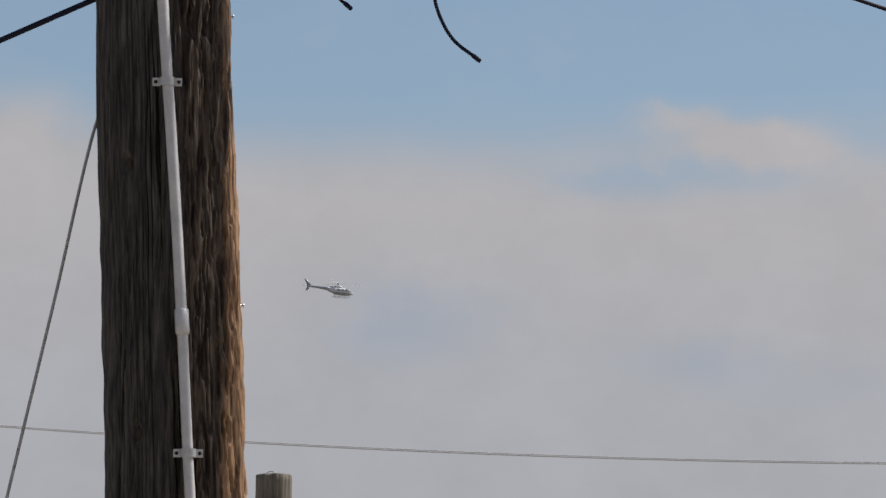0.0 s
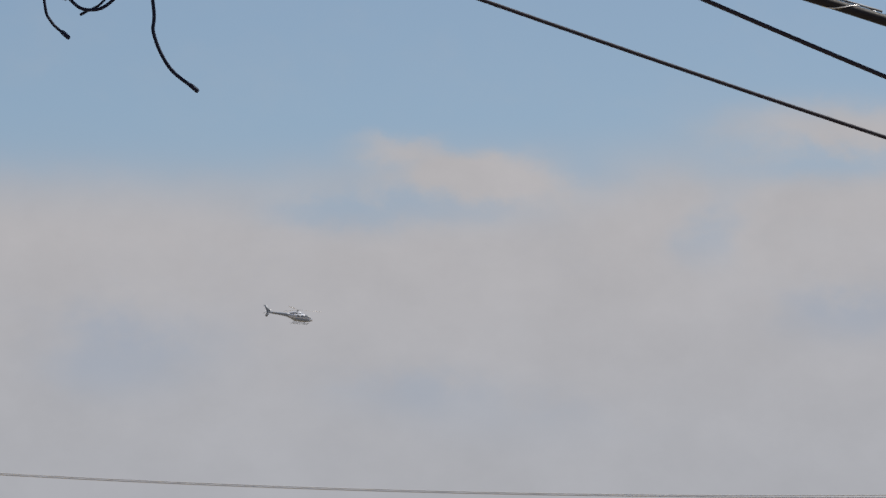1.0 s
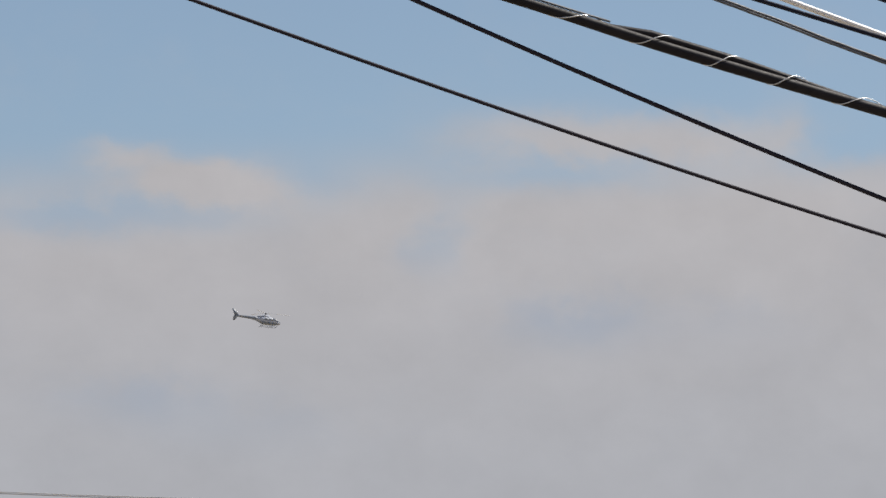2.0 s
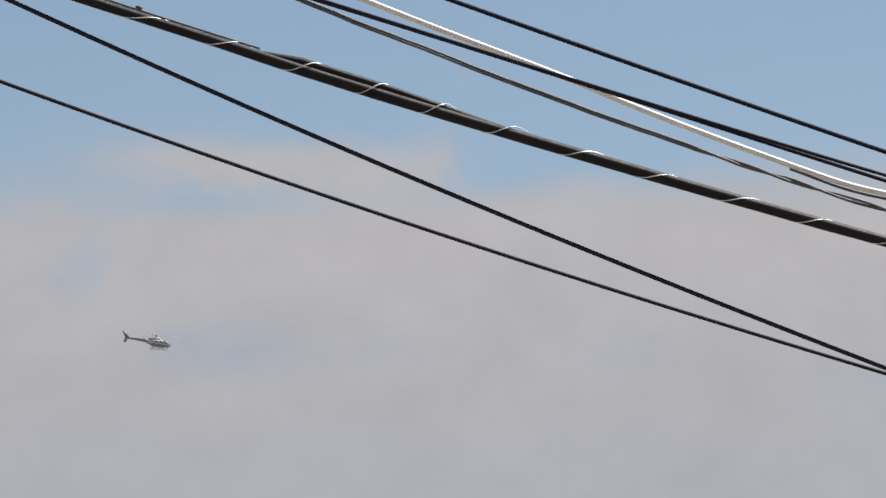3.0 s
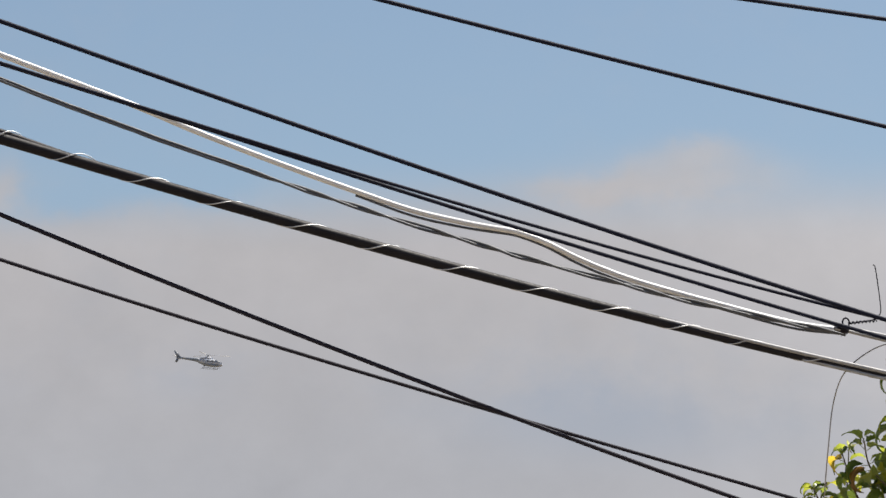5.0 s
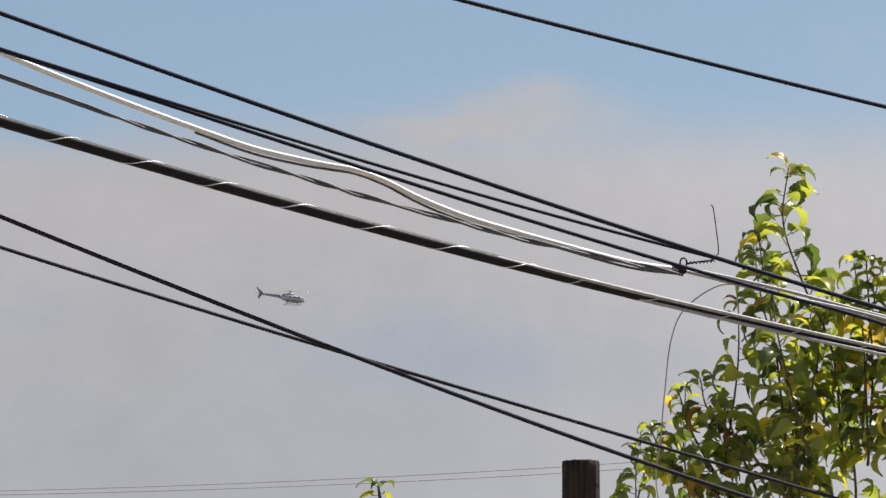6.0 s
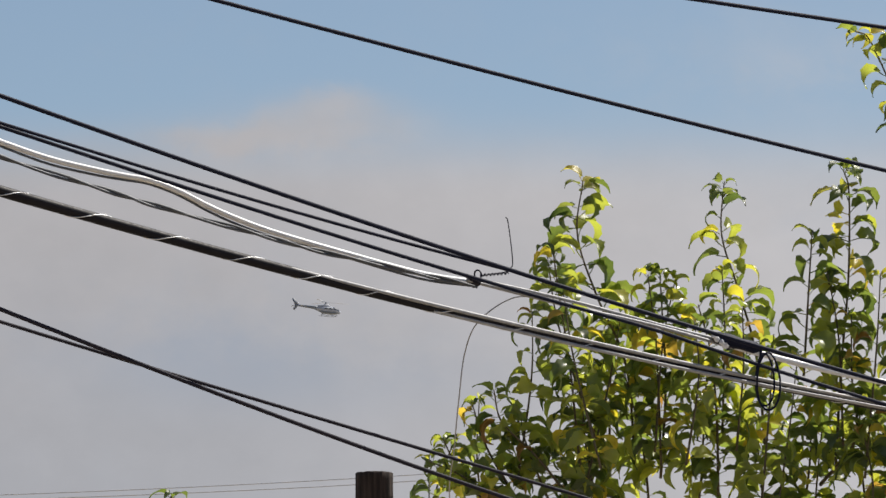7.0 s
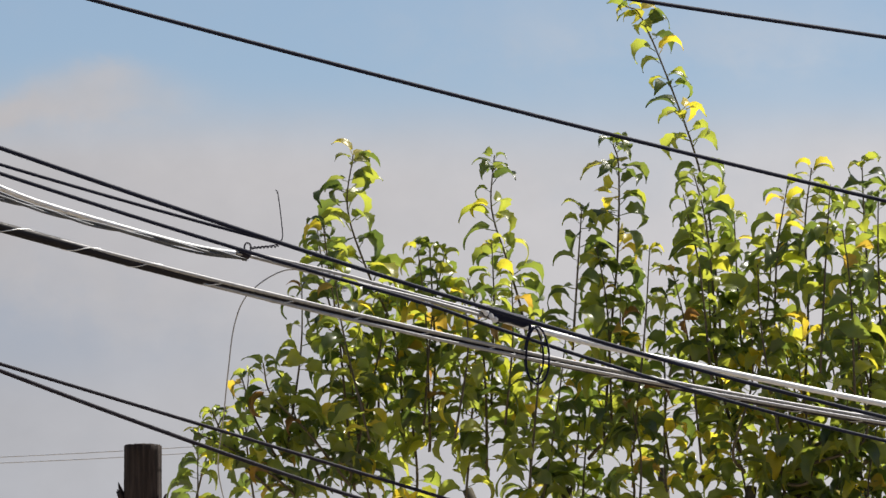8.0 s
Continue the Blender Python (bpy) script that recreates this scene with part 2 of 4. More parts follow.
def part(name, bm, mat, parent, label="", smooth=True):
    ob = mesh_object(name, bm, mat, smooth)
    ob.parent = parent
    return tagged(ob, label) if label else ob


def thing(name, label, category, group="", at=(0, 0, 0)):
    ob = new(name)
    ob.location = at
    return tagged(ob, label, category, group)


def tube(bm, pts, radii, sides=10):
    """A round tube along pts; radii: one number, or one a point."""
    pts = [Vector(p) for p in pts]
    if not isinstance(radii, (list, tuple)):
        radii = [radii] * len(pts)
    rings, side = [], None
    for i, p in enumerate(pts):
        d = (pts[min(i + 1, len(pts) - 1)] - pts[max(i - 1, 0)]).normalized()
        if side is None:
            side = d.orthogonal().normalized()
        side = (side - d * side.dot(d)).normalized()
        other = d.cross(side)
        rings.append([bm.verts.new(p + (side * math.cos(a) + other * math.sin(a)) * radii[i])
                      for a in (2 * math.pi * k / sides for k in range(sides))])
    for a, b in zip(rings, rings[1:]):
        for k in range(sides):
            bm.faces.new((a[k], a[(k + 1) % sides], b[(k + 1) % sides], b[k]))
    bm.faces.new(rings[0][::-1])
    bm.faces.new(rings[-1])
    return bm


def smooth_path(pts, n=8):
    """A Catmull-Rom line through pts."""
    pts = [Vector(p) for p in pts]
    ext = [pts[0] * 2 - pts[1], *pts, pts[-1] * 2 - pts[-2]]
    out = []
    for i in range(1, len(ext) - 2):
        a, b, c, d = ext[i - 1:i + 3]
        for k in range(n):
            t = k / n
            out.append(0.5 * (2 * b + (c - a) * t + (2 * a - 5 * b + 4 * c - d) * t * t + (3 * b - a - 3 * c + d) * t ** 3))
    return out + [pts[-1]]


def box(bm, centre, size, bevel=0.0, m=None):
    res = bmesh.ops.create_cube(bm, size=1.0)
    bmesh.ops.scale(bm, vec=size, verts=res["verts"])
    if bevel:
        es = list({e for v in res["verts"] for e in v.link_edges})
        made = bmesh.ops.bevel(bm, geom=es, offset=bevel, segments=2, affect="EDGES")
        vs = list({v for f in made["faces"] for v in f.verts} | {v for v in res["verts"] if v.is_valid})
    else:
        vs = res["verts"]
    if m is not None:
        bmesh.ops.transform(bm, matrix=m, verts=vs)
    bmesh.ops.translate(bm, vec=centre, verts=vs)
    return bm


# ---- ground ----
def build_ground():
    bm = bmesh.new()
    bmesh.ops.create_grid(bm, x_segments=40, y_segments=40, size=2500)
    for v in bm.verts:
        v.co.z = -0.02 + 0.02 * noise.noise(v.co * 0.01)
    tagged(mesh_object("ground", bm, M["ground"]), "dry bare soil reaching to the horizon", "ground", kind="structure")


build_ground()

# ---- utility pole ----
FOOT = spot(-13.33, 0, 12.2)


def pole_axis(z):
    """The leaning axis of the pole at height z."""
    p = spot(-13.331, 7.262, 12.2)
    q = spot(-13.438, 9.793, 12.2)
    d = (q - p) / (q.z - p.z)
    return p + d * (z - p.z)


def pole_radius(z):
    return 0.1505 - 0.0065 * (z - 3.25)


KNOTS = ((-0.62, 3.425), (0.80, 3.205), (-0.58, 2.84))
TO_EYE = math.atan2(-FOOT.y, -FOOT.x)


def pole_skin(a, z):
    """The pole's radius at angle a from the side that faces the eye (to the eye's right is positive)."""
    r = pole_radius(z)
    p = Vector((math.cos(a), math.sin(a), 0)) * r
    n = noise.noise
    sway = 0.006 * n(Vector((p.x * 12, p.y * 12, z * 5)))
    q = Vector((p.x + sway, p.y + sway, 0))
    # long drying cracks, all round
    c1 = n(Vector((q.x * 62, q.y * 62, z * 1.1)))
    c2 = n(Vector((q.x * 130 + 7, q.y * 130, z * 2.6)))
    gate = max(0.0, min(1.0, 0.35 + 2.4 * n(Vector((q.x * 20, q.y * 20 + 3, z * 2.0)))))
    cracks = -0.018 * gate * max(0.0, 1 - abs(c1) / 0.065) - 0.0025 * max(0.0, 1 - abs(c2) / 0.10)
    # the weathered flank: short ridges and flakes with pits between them
    worn = max(0.0, min(1.0, (math.sin(a) - 0.08) * 3.2))
    worn *= 1 - 0.6 * max(0.0, min(1.0, (math.sin(a) - 0.78) * 6))
    e1 = n(Vector((q.x * 74 + 2, q.y * 74, z * 9.5)))
    e2 = n(Vector((q.x * 118, q.y * 118 + 5, z * 17.0)))
    e3 = n(Vector((q.x * 210 + 1, q.y * 210, z * 26.0)))
    pits = -0.042 * max(0.0, e1 - 0.06) ** 0.75 - 0.022 * max(0.0, e2 - 0.12) ** 0.8
    flakes = 0.004 - 0.004 * abs(c1) + 0.0035 * e2 + 0.0032 * e3
    # slow dents, and fine grain
    slow = 0.0055 * n(Vector((p.x * 11, p.y * 11 + 4, z * 3.2))) + 0.0032 * n(Vector((p.x * 14, p.y * 14, z * 14.0))) * (0.4 + 0.6 * abs(math.sin(a)))
    grain = 0.0011 * n(Vector((q.x * 260, q.y * 260, z * 9.0)))
    dent = 0.0
    for ka, kz in KNOTS:
        d2 = ((a - ka) * r / 0.013) ** 2 + ((z - kz) / 0.021) ** 2
        if d2 < 9:
            dent += -0.016 * math.exp(-d2) + 0.002 * math.exp(-(d2 - 2.2) ** 2)
    return r + cracks + (pits + flakes) * worn + slow + grain + dent


def build_pole():
    pole = thing("utility_pole", "tall weathered brown timber utility pole with deep cracks", "utility pole")
    zs = [0.0, 0.5, 1.0, 1.5, 2.0, 2.4]
    zs += [2.6 + 1.5 * i / 480 for i in range(481)] + [4.3, 4.6, 5.0, 5.5, 6.0, 6.4, 6.5]
    sides = 520
    verts, faces = [], []
    for z in zs:
        c = pole_axis(z)
        for k in range(sides):
            # finer towards the eye
            a = math.pi * ((2 * k / sides - 1) + 0.25 * math.sin(math.pi * (2 * k / sides - 1)) * -1)
            r = pole_skin(a, z)
            b = TO_EYE + a
            verts.append((c.x + r * math.cos(b), c.y + r * math.sin(b), z))
    for i in range(len(zs) - 1):
        for k in range(sides):
            n = (k + 1) % sides
            faces.append((i * sides + k, i * sides + n, (i + 1) * sides + n, (i + 1) * sides + k))
    faces.append(tuple(range((len(zs) - 1) * sides, len(zs) * sides)))
    me = bpy.data.meshes.new("shaft")
    me.from_pydata(verts, [], faces)
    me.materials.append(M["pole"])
    for p in me.polygons:
        p.use_smooth = True
    shaft = new("shaft", me)
    shaft.parent = pole
    # knots
    for a, z in KNOTS:
        bm = bmesh.new()
        bmesh.ops.create_uvsphere(bm, u_segments=16, v_segments=10, radius=1.0)
        b = TO_EYE + a
        n = Vector((math.cos(b), math.sin(b), 0))
        mm = Matrix.Translation(pole_axis(z) + n * (pole_radius(z) - 0.012)) @ n.to_track_quat("Z", "Y").to_matrix().to_4x4() @ Matrix.Diagonal((0.010, 0.016, 0.006, 1))
        bmesh.ops.transform(bm, matrix=mm, verts=bm.verts)
        part("knot", bm, M["dark_post"], pole, "dark round knot")
    # small nails on the sunny side
    for bearing, rise in ((-12.735, 9.632), (-12.585, 6.698)):
        tip = spot(bearing, rise, 12.2)
        axis = pole_axis(tip.z)
        d = Vector((tip.x - axis.x, tip.y - axis.y, 0)).normalized()
        bm = bmesh.new()
        tube(bm, [axis + d * (pole_radius(tip.z) - 0.02), axis + d * (pole_radius(tip.z) + 0.006)], 0.0018, 8)
        tube(bm, [axis + d * (pole_radius(tip.z) + 0.005), axis + d * (pole_radius(tip.z) + 0.008)], 0.005, 10)
        part("nail", bm, M["zinc"], pole, "bright nail head")
    return pole


build_pole()


def on_pole(bearing, rise, lift):
    """The place on the pole's skin seen at that bearing and rise, lifted off it."""
    p = spot(bearing, rise, 12.05)
    c = pole_axis(p.z)
    away = Vector((-FOOT.y, FOOT.x, 0)).normalized()
    toward = Vector((-FOOT.x, -FOOT.y, 0)).normalized()
    side = (p - c).dot(away)
    r = pole_radius(p.z)
    depth = math.sqrt(max(0.0, r * r - side * side))
    return Vector((c.x, c.y, p.z)) + away * side + toward * (depth + lift)


def build_conduit():
    con = thing("conduit", "grey-white plastic conduit pipe strapped to the pole", "conduit")
    line = [on_pole(b, r, 0.012) for b, r in ((-13.54, 11.4), (-13.438, 9.793), (-13.374, 8.956), (-13.281, 7.786), (-13.193, 6.523))]
    low = [on_pole(b, r, 0.012) for b, r in ((-13.193, 6.523), (-13.117, 5.203), (-13.085, 4.734), (-13.045, 4.1))]
    foot = low[-1] + (low[-1] - low[-2]).normalized() * 0.1
    low += [foot, Vector((foot.x + 0.02, foot.y - 0.02, 1.2)), Vector((foot.x + 0.02, foot.y - 0.03, 0.0))]
    bm = bmesh.new()
    tube(bm, smooth_path(line, 10), 0.0122, 20)
    part("upper_pipe", bm, M["pvc"], con)
    bm = bmesh.new()
    tube(bm, smooth_path(low, 10), 0.0116, 20)
    part("lower_pipe", bm, M["pvc"], con)
    d = (low[1] - line[-2]).normalized()
    c = low[0]
    bm = bmesh.new()
    tube(bm, [c + d * k for k in (-0.027, -0.025, 0.025, 0.029)], [0.0135, 0.0155, 0.0155, 0.013], 20)
    part("coupling", bm, M["pvc"], con, "short plastic coupling sleeve")
    for b, r in ((-13.379, 8.956), (-13.111, 5.186)):
        p = on_pole(b, r, 0.0)
        toward = Vector((-FOOT.x, -FOOT.y, 0)).normalized()
        side = Vector((0, 0, 1)).cross(toward).normalized()
        bm = bmesh.new()
        n, w = 13, 0.009
        prof = [side * -0.032 + toward * 0.004, side * -0.015 + toward * 0.004]
        prof += [side * -0.0142 * math.cos(math.pi * k / n) + toward * (0.011 + 0.0142 * math.sin(math.pi * k / n)) for k in range(n + 1)]
        prof += [side * 0.015 + toward * 0.004, side * 0.032 + toward * 0.004]
        rows = []
        for q in prof:
            n_out = toward if abs(q.dot(side)) > 0.0145 else (q - toward * 0.011).normalized()
            rows.append([bm.verts.new(p + q + n_out * o + Vector((0, 0, zz))) for zz, o in ((-w, 0), (w, 0), (w, 0.0025), (-w, 0.0025))])
        for a, c2 in zip(rows, rows[1:]):
            for k in range(4):
                bm.faces.new((a[k], a[(k + 1) % 4], c2[(k + 1) % 4], c2[k]))
        bm.faces.new(rows[0])
        bm.faces.new(rows[-1][::-1])
        clamp = part("clamp", bm, M["strap"], con, "two-hole metal pipe strap", smooth=False)
        for s in (-1, 1):
            bm = bmesh.new()
            q = p + side * s * 0.025
            tube(bm, [q - toward * 0.01, q + toward * 0.0075, q + toward * 0.0085], [0.0042, 0.0042, 0.003], 10)
            part("screw", bm, M["dark_post"], clamp)


build_conduit()

# ---- the run of cables from the pole ----
START, END = Vector((-2.6, 11.9, 0)), Vector((3.6, 14.6, 0))
ALONG = (END - START).normalized()
ACROSS = Vector((-ALONG.y, ALONG.x, 0))


def on_run(s, z, back=0.0):
    p = START + ALONG * s + Vector((0, 0, z))
    return p + (p - EYE) * (back / 13.0)


def hang(coef, s):
    """The height of a hanging cable s metres along the run."""
    z = 0.0
    for k in coef:
        z = z * s + k
    return z


def cable(name, label, coef, s0, s1, radius, mat, back=0.0, n=90, dip=0.0, sides=12):
    ob = thing(name, label, "cable", "cables from the pole")
    pts = []
    for i in range(n + 1):
        s = s0 + (s1 - s0) * i / n
        w = -dip * max(0.0, s - 5.3)
        pts.append(on_run(s, hang(coef, s) + w, back * max(0.0, min(1.0, s))))
    bm = bmesh.new()
    tube(bm, pts, radius, sides)
    part("sheath", bm, M[mat], ob)
    return ob


DROP_A = (0.0001565, -0.002901, 0.0184799, -0.0387613, -0.2514782, 4.241737)
DROP_B = (0.0004046, -0.0057185, 0.0302541, -0.0583457, -0.3277794, 4.563313)
THICK = (0.00071, 0.00676, -0.26709, 4.46135)
BLACK_U = (0.00326, -0.02247, -0.17315, 4.54472)
BLACK_L = (0.00418, -0.0403, -0.0990, 4.45449)
TOP_A = (0.00166, -0.00973, -0.24075, 4.75799)
TOP_B = (0.00001, 0.00592, -0.20208, 4.87838)
TOP_C = (0.0, 0.00375, -0.08347, 4.62445)
GREY = (0.00328, 0.00318, -0.3707, 4.83893)

cable("drop_wire", "thin dark brown drop wire sagging from the pole", DROP_A, -0.15, 9, 0.0045, "brown", 0.03)
cable("drop_wire", "dark brown drop wire falling steeply from the pole", DROP_B, -0.15, 9, 0.0053, "brown", 0.0)
cable("service_wire", "thin black overhead service wire", TOP_A, -0.15, 9, 0.0056, "black", -0.08)
cable("service_wire", "thin black overhead service wire above the bundle", TOP_B, -0.15, 9, 0.0054, "black", -0.14)
cable("service_wire", "topmost thin black overhead wire", TOP_C, -0.15, 9, 0.0054, "black", -0.2)
cable("black_cable", "black cable that joins the wire above it", BLACK_U, -0.15, 4.92, 0.0042, "black", -0.045)
cable("black_cable", "black cable beside the white cable", BLACK_L, -0.15, 9, 0.0049, "black", -0.035, dip=0.068)


def build_trunk_cable():
    ob = thing("trunk_cable", "thick dark lashed trunk cable with bright wire wraps", "cable", "cables from the pole")
    n = 160
    ss = [-0.15 + 9.15 * i / n for i in range(n + 1)]
    bm = bmesh.new()
    def girth(s):
        return 0.0136 - 0.0024 * min(1, max(0, (s - 3.6) / 1.6)) - 0.0018 * min(1, max(0, (2.2 - s) / 0.3))

    def extra(s):
        """How much of the short second cable shows above the first."""
        return max(0.0, min(1.0, (s - 1.98) / 0.2)) * max(0.0, min(1.0, (3.0 - s) / 0.6))

    tube(bm, [on_run(s, hang(THICK, s) - 0.003 * extra(s)) for s in ss], [girth(s) + 0.0007 * noise.noise(Vector((s * 7, 0, 0))) for s in ss], 18)
    part("sheath", bm, M["thick"], ob)
    bm = bmesh.new()
    second = [1.9 + 1.2 * i / 30 for i in range(31)]
    tube(bm, [on_run(s, hang(THICK, s) + 0.016 * extra(s) - 0.004 * (1 - extra(s)), 0.004) for s in second], [0.0015 + 0.0087 * extra(s) for s in second], 12)
    part("second_cable", bm, M["thick"], ob, "thinner dark cable lashed on top")
    bm = bmesh.new()
    tube(bm, [on_run(s, hang(THICK, s) + 0.0165 + 0.003 * noise.noise(Vector((s * 2, 7, 0))), -0.002) for s in ss if s < 2.1], 0.0028, 8)
    part("strand", bm, M["grey"], ob, "thin support strand")
    bm = bmesh.new()
    c = on_run(1.785, hang(THICK, 1.785) + 0.021)
    box(bm, c, (0.016, 0.01, 0.009), 0.002)
    part("clip", bm, M["grey"], ob, "small cable clip")
    bm = bmesh.new()
    tube(bm, [on_run(s, hang(THICK, s) + 0.009 - 0.003 * max(0.0, min(1.0, 5 - s)), -0.013 + 0.02 * max(0, 4.6 - s)) for s in ss if s > 4.0], 0.0052, 10)
    part("strand", bm, M["steel"], ob, "grey steel strand")
    bm = bmesh.new()
    tube(bm, [on_run(s, hang(THICK, s) - 0.004 + 0.004 * math.sin(s * 2.2), -0.016 + 0.02 * max(0, 5.2 - s)) for s in ss if s > 4.6], 0.0046, 10)
    part("strand", bm, M["steel"], ob, "grey steel strand")
    bm = bmesh.new()
    pts = []
    total = 2100
    ties = [0.1 + 0.19 * k for k in range(9)] + [1.84, 2.027, 2.225, 2.39, 2.545, 2.722, 2.92, 3.12, 3.333, 3.53, 3.74, 3.955, 4.16, 4.353, 4.52, 4.746]
    ties += [4.95 + 0.2 * k for k in range(21)]
    for i in range(total):
        s = 0.05 + 8.6 * i / total
        turns = float(np.interp(s, ties, range(len(ties))))
        f = turns - math.floor(turns)
        e = f
        a = -2 * math.pi * (math.floor(turns) + e) + 1.75
        x = extra(s)
        wide = girth(s) + 0.0003
        pts.append(on_run(s, hang(THICK, s) + 0.0045 * x + (wide + 0.0075 * x) * math.sin(a), (wide + 0.003) * math.cos(a)))
    tube(bm, pts, 0.0013, 6)
    part("lashing_wire", bm, M["zinc"], ob, "bright lashing wire")


build_trunk_cable()


def build_white_cable():
    ob = thing("white_cable", "white sagging cable with a kink, tied to black cable", "cable", "cables from the pole")
    rows = ((-0.15, 4.82), (1.0, 4.478), (2.18, 4.137), (2.5, 4.043), (2.84, 3.946), (2.99, 3.898), (3.13, 3.856), (3.28, 3.814), (3.43, 3.774), (3.58, 3.737), (3.71, 3.717), (3.79, 3.708), (3.86, 3.701), (3.94, 3.680), (4.02, 3.649), (4.10, 3.623), (4.20, 3.597), (4.40, 3.558), (4.62, 3.520), (4.77, 3.508))
    bm = bmesh.new()
    tube(bm, smooth_path([on_run(s, z, 0.07) for s, z in rows], 10), 0.0072, 14)
    part("sheath", bm, M["white"], ob)
    under = [(u, z - 0.0095 - 0.004 * math.sin(6.5 * u) ** 2) for u, z in rows if 3.4 < u < 4.8]
    bm = bmesh.new()
    tube(bm, smooth_path([on_run(u, z, 0.075) for u, z in under], 8), 0.0032, 8)
    part("strand", bm, M["grey"], ob, "thin grey strand under the white cable")
    rows = ((4.75, 3.514), (5.05, 3.470), (5.30, 3.432), (5.54, 3.389))
    for k, dz in enumerate((-0.004, 0.006)):
        bm = bmesh.new()
        tube(bm, smooth_path([on_run(s, z + dz * (1 + 0.5 * math.sin(9 * s + k)), -0.004 + 0.008 * k) for s, z in rows], 12), 0.0046, 10)
        part("strand", bm, M["steel"], ob, "bare grey strand beyond the tie")
    rows = ((5.50, 3.400), (5.56, 3.386), (5.72, 3.359), (5.91, 3.332), (6.27, 3.290), (6.77, 3.233), (7.60, 3.147), (9.00, 3.000))
    bm = bmesh.new()
    tube(bm, smooth_path([on_run(s, z, 0.05) for s, z in rows], 10), 0.008, 14)
    part("sheath", bm, M["white"], ob)
    # tie where the cable ends
    bm = bmesh.new()
    c = on_run(4.77, 3.511)
    tube(bm, [c - ALONG * 0.016 + Vector((0, 0, 0.004)), c + ALONG * 0.016 - Vector((0, 0, 0.004))], 0.0098, 12)
    part("tie", bm, M["brown"], ob, "dark tie band")


build_white_cable()


def build_grey_cable():
    ob = thing("grey_cable", "grey twisted pair cable with loose turns", "cable", "cables from the pole")
    for k in range(2):
        bm = bmesh.new()
        pts = []
        for i in range(361):
            s = -0.15 + 4.93 * i / 360
            loose = max(0.0, min(1.0, (s - 3.1) / 0.5)) * (0.45 + 0.55 * max(0.0, min(1.0, (4.3 - s) / 0.3)))
            turning = max(0.0, s - 3.15)
            a = 1.45 + 0.25 * noise.noise(Vector((s * 3, 2, 3))) + turning * 21 + 3.0 * loose * noise.noise(Vector((s * 2.5, 0, 3))) + math.pi * k
            r = 0.0030 + 0.0020 * loose * (0.3 + 1.1 * abs(noise.noise(Vector((s * 4, 5, 0)))))
            wave = 0.0035 * noise.noise(Vector((s * 5, 1, 1))) + 0.0012 * noise.noise(Vector((s * 17, 4, 1)))
            pts.append(on_run(s, hang(GREY, s) + r * math.sin(a) + wave, 0.035 + r * math.cos(a)))
        tube(bm, pts, 0.0036, 8)
        part("strand", bm, M["grey"], ob)


build_grey_cable()


def build_far_lines():
    """Two lines far beyond, hanging across the view."""
    for dz, label in ((0.0, "thin far grey overhead line"), (-0.045, "second thin far grey overhead line")):
        ob = thing("overhead_line", label, "cable", "far overhead lines")
        pts = []
        for i in range(101):
            s = -8 + 40 * i / 100
            z = 0.00484 * s * s - 0.09398 * s + 5.75869
            pts.append(Vector((-12 + s, 40, z + dz * max(0.25, min(1.0, (s - 6) / 10)))))
        bm = bmesh.new()
        tube(bm, pts, 0.0036, 8)
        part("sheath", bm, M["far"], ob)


build_far_lines()


def bent(name, label, pts, radius, mat, category="wire", n=10, tip=None):
    ob = thing(name, label, category)
    bm = bmesh.new()
    path = smooth_path(pts, n)
    tube(bm, path, radius, 10)
    part("sheath", bm, M[mat], ob)
    if tip:
        bm = bmesh.new()
        d = (path[-1] - path[-2]).normalized()
        tube(bm, [path[-1] - d * 0.02, path[-1] - d * 0.016, path[-1] + d * 0.002, path[-1] + d * 0.005], [radius, tip, tip, tip * 0.6], 10)
        part("end_cap", bm, M[mat], ob)
    return ob


def pole_hook(z, side=0.14):
    c = pole_axis(z)
    return c + Vector((side, -0.06, 0))


bent("loose_wire", "cut end of a black wire hanging loose", [pole_hook(4.75), spot(-12.3, 11.9, 12.1), spot(-11.85, 11.0, 12.1),
     spot(-11.755, 10.11, 12.1), spot(-11.682, 9.894, 12.1), spot(-11.505, 9.736, 12.1)], 0.0032, "black", tip=0.005)
bent("loose_wire", "cut end of a black wire hanging in a long bow", [pole_hook(4.85), spot(-11.9, 12.2, 12.15), spot(-10.9, 11.5, 12.15),
     spot(-10.639, 10.13, 12.15), spot(-10.623, 9.786, 12.15), spot(-10.455, 9.444, 12.15), spot(-10.173, 9.218, 12.15)], 0.004, "black", tip=0.0052)
bent("loose_wire", "slack loop of black wire at the pole", [pole_hook(4.7), spot(-11.75, 10.55, 12.2), spot(-11.482, 10.115, 12.2),
     spot(-11.277, 10.016, 12.2), spot(-11.046, 10.123, 12.2), spot(-10.7, 10.6, 12.2), spot(-10.6, 11.3, 12.2), pole_hook(4.9)], 0.0038, "black")
bent("loose_wire", "short cut stub of black wire", [pole_hook(4.8), spot(-11.3, 11.2, 12.22), spot(-10.95, 10.5, 12.22), spot(-11.134, 10.121, 12.22),
     spot(-11.364, 9.974, 12.22)], 0.0028, "black", tip=0.0034)
bent("guy_wire", "taut grey guy wire from the pole to the ground", [pole_axis(3.545) + Vector((-0.1, 0.02, 0)), spot(-14.076, 8.606, 12.25), spot(-14.511, 6.670, 12.25),
     spot(-14.948, 4.708, 12.25), spot(-15.40, 2.6, 12.25), spot(-16.6, -7.9, 12.25)], 0.0036, "steel")
